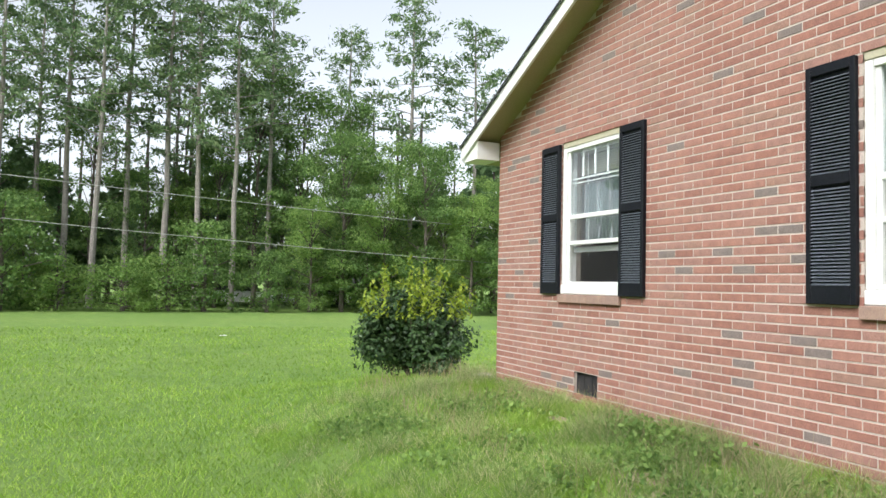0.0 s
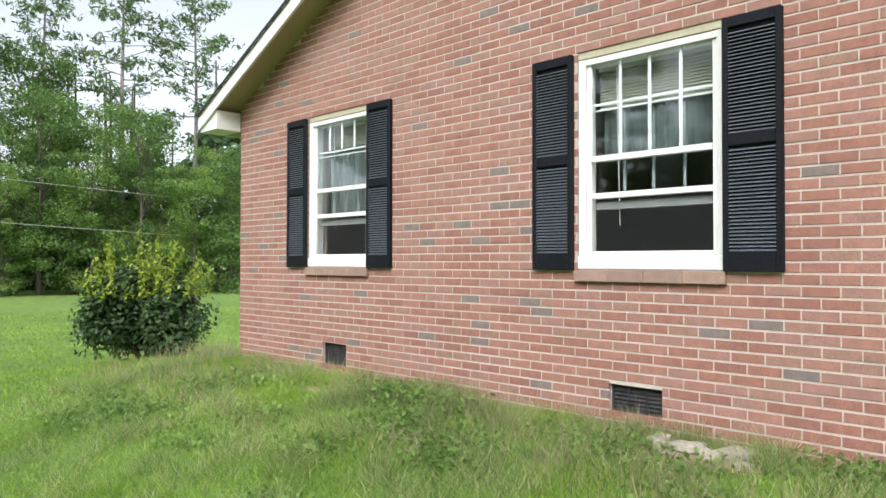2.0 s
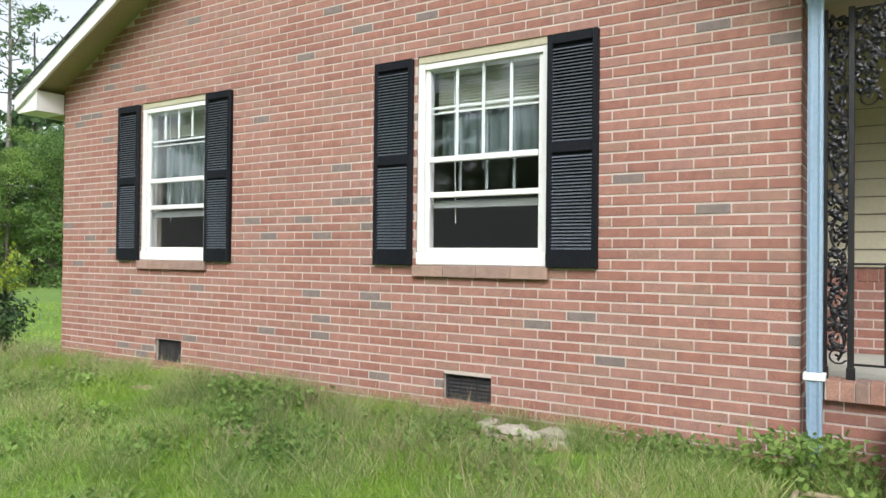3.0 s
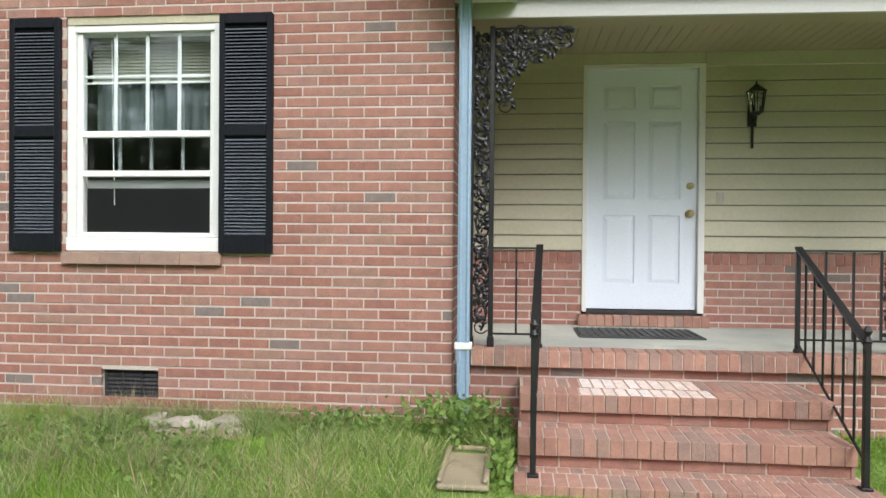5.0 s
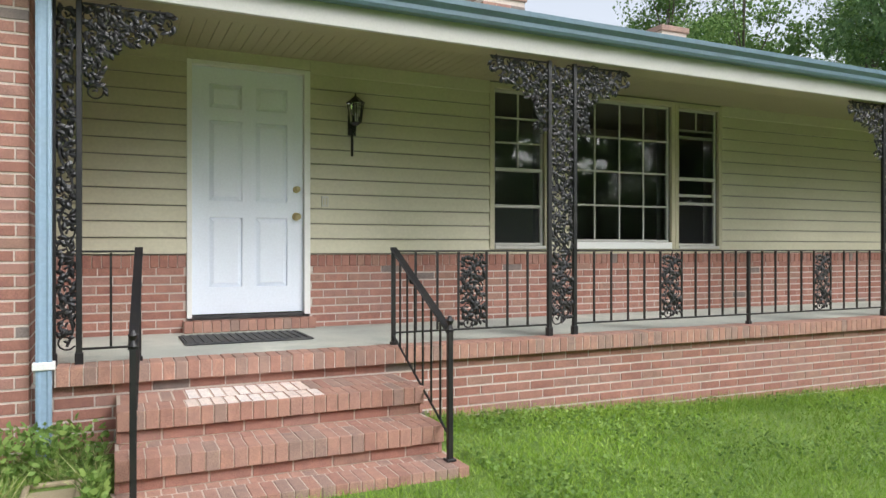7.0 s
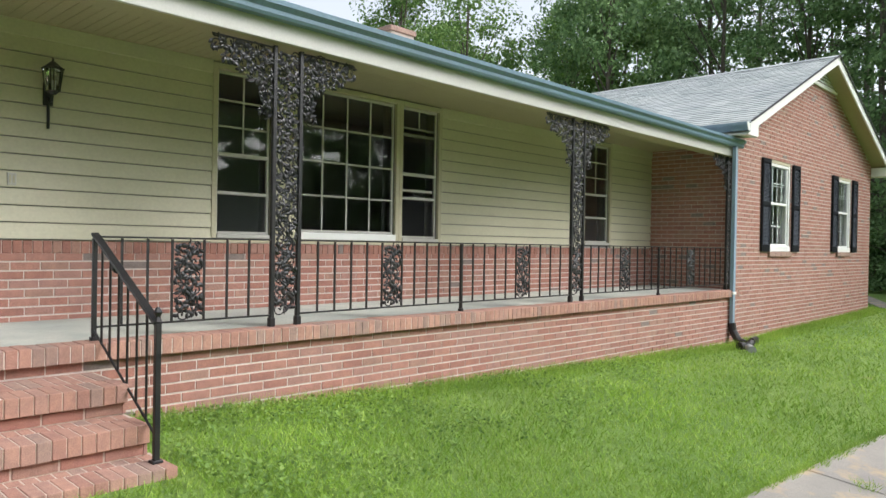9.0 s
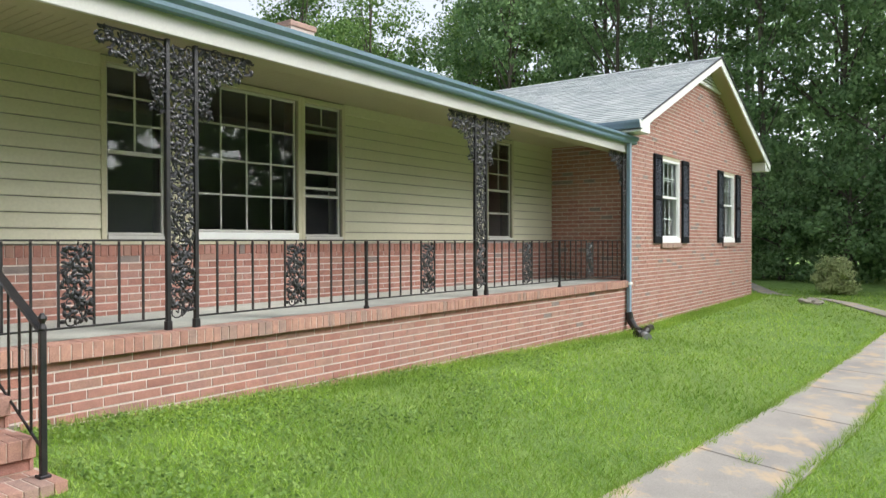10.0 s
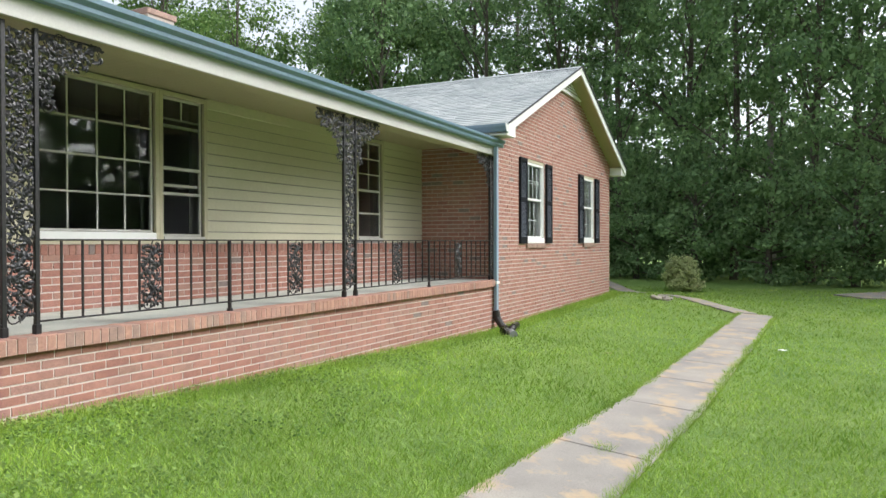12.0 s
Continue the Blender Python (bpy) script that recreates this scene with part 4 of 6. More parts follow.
for a, b in ((colsx[0][1], colsx[1][0]), (colsx[1][1], colsx[2][0])):
    for r0, r1 in rowz:
        box(leaf, dx0 + a, yd, dz0 + r0, dx0 + b, yd + 0.042, dz0 + r1)
leaf_ob = part("leaf", leaf, M_DOOR, d)
for a, b in ((colsx[0][1], colsx[1][0]), (colsx[1][1], colsx[2][0])):
    for (q, r0), (r1, s) in zip(rowz, rowz[1:]):
        bm = bmesh.new()
        u0, u1, v0, v1 = dx0 + a, dx0 + b, dz0 + r0, dz0 + r1
        o, p = [], []
        for c, y in ((0.0, yd + 0.02), (0.035, yd + 0.004)):
            o.append([bm.verts.new(t) for t in ((u0 + c, y, v0 + c), (u1 - c, y, v0 + c), (u1 - c, y, v1 - c), (u0 + c, y, v1 - c))])
        bm.faces.new(o[1])
        for i in range(4):
            j = (i + 1) % 4
            bm.faces.new((o[0][i], o[0][j], o[1][j], o[1][i]))
        part("raised_panel", bm, M_DOOR, leaf_ob)
for z, r in ((1.43, 0.029), (1.655, 0.024)):
    bm = rod(bmesh.new(), (dx1 - 0.055, yd - 0.001, z), (dx1 - 0.055, yd - 0.012, z), r * 1.2, r * 1.1, 16)
    rod(bm, (dx1 - 0.055, yd - 0.012, z), (dx1 - 0.055, yd - 0.04, z), r * 0.45, r * 0.5, 12)
    rod(bm, (dx1 - 0.055, yd - 0.04, z), (dx1 - 0.055, yd - 0.055, z), r * 0.7, r, 16)
    rod(bm, (dx1 - 0.055, yd - 0.055, z), (dx1 - 0.055, yd - 0.07, z), r, r * 0.6, 16)
    part("door_knob" if r > 0.028 else "deadbolt", bm, M_BRASS, leaf_ob, "brass door fitting")
structure(part("frieze_board", boxed(x0 + 0.002, PORCH_Y - 0.032, 2.648, x1 - 0.002, PORCH_Y - 0.002, 2.736, bevel=0.003), M_SIDING), "cream board between the front door and the ceiling", "trim")
sill = structure(part("door_step", boxed(x0 - 0.03, PORCH_Y - 0.10, 0.511, x1 + 0.03, PORCH_Y + 0.10, 0.59), M_MORTAR), "brick doorstep under the front door", "step")

mat_ob = thing("door_mat", "dark ribbed rubber door mat on the porch floor", "mat", "", (1.29, 0.93, 0.511))
part("base", boxed(-0.44, -0.26, 0, 0.44, 0.26, 0.012, bevel=0.004), M_MAT, mat_ob)
for i in range(16):
    x = -0.41 + i * 0.82 / 15
    part("rib", boxed(x - 0.012, -0.24, 0.0125, x + 0.012, 0.24, 0.018), M_MAT, mat_ob)

# ---- wall lantern and bell plate ----
ln = thing("wall_lantern", "black carriage lantern with glass on the siding", "lamp", "", (2.27, PORCH_Y - 0.028, 2.225))
part("back_plate", boxed(-0.045, -0.015, -0.12, 0.045, 0.004, 0.10, bevel=0.006), M_IRON, ln)
bm = tube(bmesh.new(), [(0, -0.01, -0.04), (0, -0.06, -0.09), (0, -0.12, -0.08), (0, -0.13, -0.03)], 0.011, 8)
part("arm", bm, M_IRON, ln)
part("tail", tube(bmesh.new(), [(0, -0.012, -0.1), (0, -0.02, -0.2), (0, -0.016, -0.34)], 0.014, 8), M_IRON, ln)
bm = bmesh.new()
rod(bm, (0, -0.13, -0.03), (0, -0.13, 0.0), 0.03, 0.062, 6)
part("cup", bm, M_IRON, ln)
bm = bmesh.new()
rod(bm, (0, -0.13, 0.20), (0, -0.13, 0.215), 0.10, 0.098, 6)
rod(bm, (0, -0.13, 0.215), (0, -0.13, 0.275), 0.09, 0.02, 6)
rod(bm, (0, -0.13, 0.275), (0, -0.13, 0.31), 0.012, 0.006, 6)
part("cap", bm, M_IRON, ln)
for i in range(6):
    c, s = math.cos(i * math.pi / 3), math.sin(i * math.pi / 3)
    part("cage_bar", rod(bmesh.new(), (0.062 * c, -0.13 + 0.062 * s, 0), (0.088 * c, -0.13 + 0.088 * s, 0.20), 0.006), M_IRON, ln)
gl = part("glass", rod(bmesh.new(), (0, -0.13, 0.002), (0, -0.13, 0.198), 0.055, 0.082, 6), M_GLASS, ln)
gl.visible_shadow = False
ln.scale = (0.8, 0.8, 0.8)
part("candle", rod(bmesh.new(), (0, -0.13, 0.002), (0, -0.13, 0.1), 0.012, 0.012, 8), M_WHITE, ln)

bp = thing("bell_plate", "small beige plate with two dark bars beside the door", "plate", "", (2.035, PORCH_Y - 0.028, 1.56))
part("plate", boxed(-0.03, -0.006, -0.045, 0.03, 0.01, 0.045, bevel=0.002), M_TRIM, bp)
for x in (-0.012, 0.012):
    part("bar_mark", boxed(x - 0.006, -0.009, -0.03, x + 0.006, -0.0065, 0.03), M_CASING, bp)

# ---- chimneys ----


def chimney(x, y, z0, half, h, label):
    ch = thing("chimney", label, "chimney", "chimneys", (x, y, z0))
    part("stack", boxed(-half, -half, 0, half, half, h), M_MORTAR, ch)
    n = max(2, round(2 * half / LENGTH))
    w = (2 * half + 0.012) / n
    for k in range(int(h / COURSE)):
        z = k * COURSE + 0.006
        for j in range(n):
            o = -half - 0.006 + j * w
            part("brick", boxed(o + 0.004, -half - 0.006, z, o + w - 0.004, -half + 0.08, z + 0.056, bevel=0.002), M_BRICK, ch)
            if 0 < j:
                part("brick", boxed(-half - 0.006, o + 0.004, z, -half + 0.08, o + w - 0.004, z + 0.056, bevel=0.002), M_BRICK, ch)
    part("cap", boxed(-half - 0.03, -half - 0.03, h, half + 0.03, half + 0.03, h + 0.08, bevel=0.01), M_SILLBRICK, ch)
    part("flue", rod(bmesh.new(), (0, 0, h + 0.08), (0, 0, h + 0.12), 0.11, 0.11, 12), M_DARK, ch)
    return ch


chimney(7.49, 3.5, 3.1, 0.22, 1.06, "small red brick chimney standing on the roof")
chimney(5.35, 4.6, 3.2, 0.33, 1.42, "wide red brick chimney standing on the roof")

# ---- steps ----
# pale brick tones for a stretch of the upper step's tread
M_PALE = brick_material("pale_top_brick", [(0.76, 0.66, 0.60), (0.80, 0.73, 0.68), (0.72, 0.60, 0.53)])
steps = structure(new("front_steps"), "three red brick steps up to the porch", "steps")
PIECE = 0.0677


def rowlocks(parent, x0, x1, y0, y1, z0, z1, material, pale=None):
    """A row of bricks on edge side by side along x, one mesh for all alike."""
    n = max(1, round((x1 - x0) / PIECE))
    p = (x1 - x0) / n
    ma = boxed(0.0022, 0, 0, p - 0.0022, y1 - y0, z1 - z0, bevel=0.004)
    first, second = part("brick", ma, material, parent), None
    for i in range(n):
        at = (x0 + i * p, y0 + brick_rng.uniform(-0.002, 0.002), z0 + brick_rng.uniform(-0.002, 0.001))
        if i == 0:
            first.location = at
            continue
        # bricks within this stretch are pale on their upward faces only
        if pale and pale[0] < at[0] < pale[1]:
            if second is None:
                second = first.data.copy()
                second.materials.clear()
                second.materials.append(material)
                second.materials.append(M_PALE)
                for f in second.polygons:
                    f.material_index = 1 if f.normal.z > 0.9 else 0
            o = new("brick", second)
        else:
            o = new("brick", first.data)
        o.parent = parent
        o.location = at


for k, (ya, yb, z, xa, xb) in enumerate(((-0.465, 0.0, 0.34, 0.42, 2.105), (-0.735, -0.40, 0.17, 0.41, 2.11), (-0.985, -0.67, 0.0, 0.39, 2.145))):
    bm = boxed(xa + 0.005, ya + 0.007, z - 0.097, xb - 0.005, yb + (0.02 if k else 0.03), z - 0.004)
    box(bm, xa + 0.012, ya + 0.042, -0.5, xb - 0.012, yb + (0.02 if k else 0.03), z - 0.098)
    st = part("step", bm, M_STEPMORTAR, steps)
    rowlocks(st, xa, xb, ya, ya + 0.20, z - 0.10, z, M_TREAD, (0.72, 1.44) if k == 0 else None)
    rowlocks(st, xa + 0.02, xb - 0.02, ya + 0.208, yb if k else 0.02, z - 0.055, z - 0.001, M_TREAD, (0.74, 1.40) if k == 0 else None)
    for i in range(8):
        p = (xb - xa - 0.02) / 8
        for zz in ((z - 0.165,) if k < 2 else (z - 0.165, z - 0.233)):
            ob = part("brick", boxed(xa + 0.01 + i * p + 0.005, ya + 0.036, zz, xa + 0.01 + (i + 1) * p - 0.005, ya + 0.09, zz + 0.056, bevel=0.003), M_BRICK, st)
    for sx in (xa + 0.002, xb - 0.022):
        for j in range(2):
            w = (yb - ya - 0.04) / 2
            part("brick", boxed(sx, ya + 0.03 + j * w, z - 0.165, sx + 0.02, ya + 0.022 + (j + 1) * w, z - 0.108, bevel=0.002), M_BRICK, st)

# splash block and stones by the wall
sb = thing("splash_block", "worn tan concrete splash block under the downspout", "splash block", "", (0.14, -0.75, ground_z(0.14, -0.75) - 0.01))
bm = bmesh.new()
box(bm, -0.13, -0.26, 0, 0.13, 0.36, 0.03, bevel=0.01)
part("tray", bm, M_SPLASH, sb)
for x in (-0.13, 0.10):
    part("rim", boxed(x, -0.24, 0.031, x + 0.03, 0.36, 0.055, bevel=0.008), M_SPLASH, sb)
part("rim", boxed(-0.098, 0.33, 0.031, 0.098, 0.36, 0.055, bevel=0.006), M_SPLASH, sb)


def rock(x, y, size, seed, label, group="stones by the wall"):
    rng = random.Random(seed)
    bm = bmesh.new()
    bmesh.ops.create_icosphere(bm, subdivisions=2, radius=1.0)
    off = Vector((rng.uniform(0, 50), rng.uniform(0, 50), 0))
    sc = Vector((size, size * rng.uniform(0.6, 0.9), size * rng.uniform(0.35, 0.55)))
    for v in bm.verts:
        k = 1 + 0.45 * noise.noise(v.co * 1.6 + off)
        v.co = Vector((v.co.x * sc.x * k, v.co.y * sc.y * k, v.co.z * sc.z * k))
    ob = part("stone", bm, M_STONE)
    ob.location = (x, y, ground_z(x, y) + size * 0.22)
    ob.rotation_euler.z = rng.uniform(0, 6)
    return tagged(ob, label, "stone", group)


for i, (x, y, s) in enumerate(((-1.86, -0.16, 0.11), (-1.66, -0.2, 0.13), (-1.52, -0.24, 0.08), (-1.38, -0.16, 0.14), (-1.74, -0.34, 0.07), (-1.30, -0.3, 0.06))):
    rock(x, y, s, i + 3, "pale broken stone in the grass against the wall")
rock(-7.42, -0.12, 0.15, 31, "pale flat stone at the wing's corner")


def dirt(x, y, rx, ry, seed):
    """A worn patch of bare earth, uneven in outline, lying on the lawn."""
    bm = bmesh.new()
    mid = bm.verts.new((x, y, ground_z(x, y) + 0.022))
    rings = []
    for f, up in ((0.5, 0.02), (0.85, 0.012), (1.0, -0.03)):
        ring = []
        for i in range(22):
            a = i * math.tau / 22
            k = f * (1 + 0.45 * noise.noise((math.cos(a) * 1.7 + seed, math.sin(a) * 1.7, 1)))
            px, py = x + rx * k * math.cos(a), y + ry * k * math.sin(a)
            ring.append(bm.verts.new((px, py, ground_z(px, py) + up + 0.006 * noise.noise((px * 20, py * 20, 3)))))
        rings.append(ring)
    for i in range(22):
        j = (i + 1) % 22
        bm.faces.new((mid, rings[0][i], rings[0][j]))
        for p, q in zip(rings, rings[1:]):
            bm.faces.new((p[i], q[i], q[j], p[j]))
    return structure(part("dirt_patch", bm, M_DIRT), "patch of bare tan earth in the grass", "dirt")


BARE = [(-3.35, -0.98, 0.15, 0.11), (-3.08, -1.14, 0.08, 0.06), (-1.6, -0.32, 0.42, 0.13), (-5.1, -0.55, 0.16, 0.10)]
for i, (x, y, rx, ry) in enumerate(BARE):
    dirt(x, y, rx, ry, i * 3.7)
for i, (x, y, s) in enumerate(((18.25, -1.3, 0.15), (18.42, -1.18, 0.13), (18.6, -1.36, 0.16), (18.4, -1.5, 0.14), (18.2, -1.52, 0.11), (18.62, -1.55, 0.10))):
    rock(x, y, s, i + 40, "grey stone in a small heap beside the walk", "stone heap")



def scrap(x, y, size, seed):
    """A crumpled bit of paper, thin and uneven."""
    bm = bmesh.new()
    bmesh.ops.create_grid(bm, x_segments=5, y_segments=4, size=size)
    for v in bm.verts:
        v.co.z += 0.35 * size * noise.noise((v.co.x * 14 + seed, v.co.y * 14, seed))
    bmesh.ops.solidify(bm, geom=list(bm.faces), thickness=0.002)
    ob = part("paper_scrap", bm, M_WHITE)
    ob.location = (x, y, ground_z(x, y) + 0.05)
    return tagged(ob, "small crumpled white paper scrap on the lawn", "litter", "paper scraps")


scrap(11.67, -4.2, 0.06, 3)
scrap(-20.5, -1.55, 0.09, 8)

# ---- wrought iron ----
IRON_Y = 0.114


def leaf_plate(bm, c, size, turn, tip, rng):
    """A small cast leaf: a pointed six-sided plate with a raised middle."""
    u = Vector((math.cos(turn), 0, math.sin(turn)))
    v = Vector((-u.z, tip, u.x)).normalized()
    c = Vector(c)
    ring = [c + u * size * a + v * size * b for a, b in ((-1, 0), (-0.35, 0.55), (0.45, 0.5), (1.1, 0.0), (0.45, -0.5), (-0.35, -0.55))]
    f = bm.verts.new(c + Vector((0, -0.009, 0)))
    k = bm.verts.new(c + Vector((0, 0.007, 0)))
    vs = [bm.verts.new(p) for p in ring]
    for i in range(6):
        j = (i + 1) % 6
        bm.faces.new((f, vs[i], vs[j]))
        bm.faces.new((k, vs[j], vs[i]))


def vine(bm, w, h, seed, keep=None, stem=0.008):
    """Cast scrolls with leaves that fill a panel of width w and height h, or what keep() leaves of it: a winding stem, and curls that spring from it."""
    rng = random.Random(seed)
    keep = keep or (lambda x, z: True)
    per = 0.40
    pts = [Vector((w / 2 + (w * 0.34) * math.sin(2 * math.pi * z / per), 0, z)) for z in np.arange(0.005, h, 0.02)]
    for p, q in zip(pts, pts[1:]):
        if keep(p.x, p.z) and keep(q.x, q.z):
            rod(bm, p, q, stem, None, 5, False)
    cols = max(1, round(w / 0.1))
    rows = max(1, round(h / 0.1))
    for i in range(rows):
        for j in range(cols):
            cx = w * (j + 0.5) / cols + rng.uniform(-0.012, 0.012)
            cz = h * (i + 0.5 + (0.25 if j % 2 else -0.2)) / rows + rng.uniform(-0.01, 0.01)
            if not keep(cx, cz):
                continue
            hand = 1 if (i + j) % 2 else -1
            a0 = rng.uniform(0, 6.28)
            curl = []
            for k in range(12):
                a, r = a0 + hand * k * 0.62, 0.052 - 0.0034 * k
                curl.append(Vector((min(max(cx + r * math.cos(a), 0.004), w - 0.004), 0.004 * math.sin(k), cz + r * math.sin(a))))
            tube(bm, curl, stem * 0.62, 4)
            for k in range(12):
                a = a0 + hand * (k * 0.53 + 0.3)
                r = rng.uniform(0.030, 0.060)
                x, z = cx + r * math.cos(a), cz + r * math.sin(a)
                if 0.008 < x < w - 0.008 and 0.01 < z < h - 0.01:
                    leaf_plate(bm, (x, rng.uniform(-0.01, 0.004), z), rng.uniform(0.020, 0.031), a + hand * rng.uniform(0.2, 1.1), rng.uniform(-0.7, 0.7), rng)
            leaf_plate(bm, (cx, -0.004, cz), 0.014, a0, 0.3, rng)
    return bm


COL_W, COL_H = 0.226, 2.055


def column(name_label, sides, gap=COL_W):
    root = thing("porch_column", name_label, "column", "porch columns")
    t = 0.016
    for x in (0, gap):
        post = part("post", boxed(x - t, -t, 0, x + t, t, COL_H, bevel=0.003), M_IRON, root)
        part("foot", boxed(x - t - 0.006, -t - 0.006, 0, x + t + 0.006, t + 0.006, 0.07, bevel=0.004), M_IRON, post)
    bm = vine(bmesh.new(), gap - 2 * t, COL_H - 0.12, 11)
    o = part("cast_panel", bm, M_IRON, root, "black cast leaf scrollwork")
    o.location = (t, 0, 0.1)
    for s in sides:
        bm = vine(bmesh.new(), 0.50, 0.52, 21 + s, lambda x, z: math.sqrt(x / 0.5) * 0.9 + math.sqrt((0.52 - z) / 0.52) * 0.92 < 1.22)
        tube(bm, [(0.48, 0, 0.515), (0.0, 0, 0.515)], 0.008, 5)
        if s < 0:
            for v in bm.verts:
                v.co.x = -v.co.x
        o = part("bracket", bm, M_IRON, root, "black cast leaf corner bracket")
        o.location = (gap + t if s > 0 else -t, 0, COL_H - 0.53)
    return root


c1 = column("black cast-iron leaf scroll column with two brackets", (-1, 1))
c1.location = (3.368, IRON_Y, 0.51)
c2 = copy_thing(c1, pose(7.195, IRON_Y, 0.51))
c3 = column("black cast-iron leaf scroll column beside the downspout", (1,), 0.13)
c3.location = (0.105, IRON_Y, 0.51)
c4 = column("black cast-iron leaf scroll column against the end wall", (-1,), 0.13)
c4.location = (11.33, IRON_Y, 0.51)

CAST_H, CAST_W = 0.52, 0.20
cast_mesh = None


def railing(x0, x1, casts, gap, label, end_post=False, start_post=False):
    """A straight run of porch railing between x0 and x1, with cast panels among its bars."""
    global cast_mesh
    root = thing("porch_railing", label, "railing", "porch railings", (x0, IRON_Y, 0.51))
    w = x1 - x0
    part("top_rail", boxed(0, -0.018, 0.632, w, 0.018, 0.644, bevel=0.003), M_IRON, root)
    part("bottom_rail", boxed(0, -0.012, 0.082, w, 0.012, 0.094, bevel=0.002), M_IRON, root)
    bar_mesh = None

    def upright(x):
        nonlocal bar_mesh
        if bar_mesh is None:
            o = part("baluster", boxed(-0.0065, -0.0065, 0.095, 0.0065, 0.0065, 0.631), M_IRON, root)
            bar_mesh = o.data
        else:
            o = new("baluster", bar_mesh)
            o.parent = root
        o.location = (x, 0, 0)

    spots = []
    for c in casts:
        spots += [c - CAST_W / 2 - 0.012, c + CAST_W / 2 + 0.012]
        if cast_mesh is None:
            o = part("cast_panel", vine(bmesh.new(), CAST_W, CAST_H, 77), M_IRON, root, "black cast leaf panel")
            cast_mesh = o.data
        else:
            o = tagged(new("cast_panel", cast_mesh), "black cast leaf panel")
            o.parent = root
        o.location = (c - CAST_W / 2, 0, 0.105)
    stops = [0.0] + spots + [w]
    for s in spots:
        upright(s)
    for i in range(0, len(stops), 2):
        a, b = stops[i], stops[i + 1]
        n = max(1, round((b - a) / gap))
        for j in range(1, n):
            upright(a + (b - a) * j / n)
    for x, want in ((0, start_post), (w, end_post)):
        if want:
            post = part("post", boxed(x - 0.013, -0.013, 0, x + 0.013, 0.013, 0.631, bevel=0.002), M_IRON, root)
            part("foot", boxed(x - 0.02, -0.02, 0, x + 0.02, 0.02, 0.03, bevel=0.003), M_IRON, post)
    return root


railing(0.25, 0.546, [], 0.15, "short black iron porch railing beside the steps", end_post=True)
railing(2.126, 3.35, [0.60], 0.166, "black iron porch railing with one cast leaf panel", start_post=True)
railing(3.612, 5.406, [0.93], 0.166, "black iron porch railing with one cast leaf panel", end_post=True)
railing(5.406, 7.178, [0.93], 0.166, "black iron porch railing with one cast leaf panel")
railing(7.438, 9.22, [0.93], 0.166, "black iron porch railing with one cast leaf panel", end_post=True)
railing(9.22, 11.31, [0.93], 0.166, "black iron porch railing with one cast leaf panel")


def stair_rail(xt, xb, label):
    root = thing("stair_railing", label, "railing", "stair railings", (xt, IRON_Y, 0.51))
    dx, dy, drop = xb - xt, -0.86 - IRON_Y, -0.455
    low = -0.51

    def at(f, z):
        return Vector((dx * f, dy * f, z))

    bm = bmesh.new()
    p, q = at(0, 0.655), at(1, 0.655 + drop)
    side = Vector((0.022, 0, 0))
    up = Vector((0, 0, 0.008))
    vs = [bm.verts.new(v) for c in (p, q) for v in (c - side - up, c + side - up, c + side + up, c - side + up)]
    for f in ((3, 2, 1, 0), (4, 5, 6, 7), (0, 1, 5, 4), (1, 2, 6, 5), (2, 3, 7, 6), (3, 0, 4, 7)):
        bm.faces.new([vs[i] for i in f])
    part("handrail", bm, M_IRON, root)
    part("collar", rod(bmesh.new(), at(0.36, 0.655 + 0.36 * drop) + Vector((0, 0, -0.02)), at(0.40, 0.655 + 0.40 * drop) + Vector((0, 0, -0.02)), 0.026, 0.026, 8), M_IRON, root)
    part("lower_rail", rod(bmesh.new(), at(0, 0.07), at(1, low + 0.13), 0.008, None, 6), M_IRON, root)
    for i in range(1, 7):
        f = i / 7
        part("baluster", rod(bmesh.new(), at(f, 0.07 + (low + 0.06) * f), at(f, 0.65 + drop * f), 0.0075, None, 4), M_IRON, root)
    t = 0.015
    b = at(1, 0)
    newel = part("newel", boxed(b.x - t, b.y - t, low + 0.002, b.x + t, b.y + t, 0.655 + drop, bevel=0.003), M_IRON, root)
    bm = rod(bmesh.new(), (b.x, b.y, 0.664 + drop), (b.x, b.y, 0.69 + drop), 0.022, 0.012, 10)
    rod(bm, (b.x, b.y, 0.69 + drop), (b.x, b.y, 0.715 + drop), 0.012, 0.024, 10)
    rod(bm, (b.x, b.y, 0.715 + drop), (b.x, b.y, 0.74 + drop), 0.024, 0.008, 10)
    part("finial", bm, M_IRON, newel)
    part("foot", boxed(b.x - 0.028, b.y - 0.028, low, b.x + 0.028, b.y + 0.028, low + 0.014, bevel=0.003), M_IRON, newel)
    return root


stair_rail(0.546, 0.488, "black iron stair handrail with slim balusters")
stair_rail(2.126, 2.085, "black iron stair handrail with slim balusters")

# ---- concrete walk ----
walkway = structure(new("pavement_walk"), "old stained concrete garden walk in the lawn", "walk")


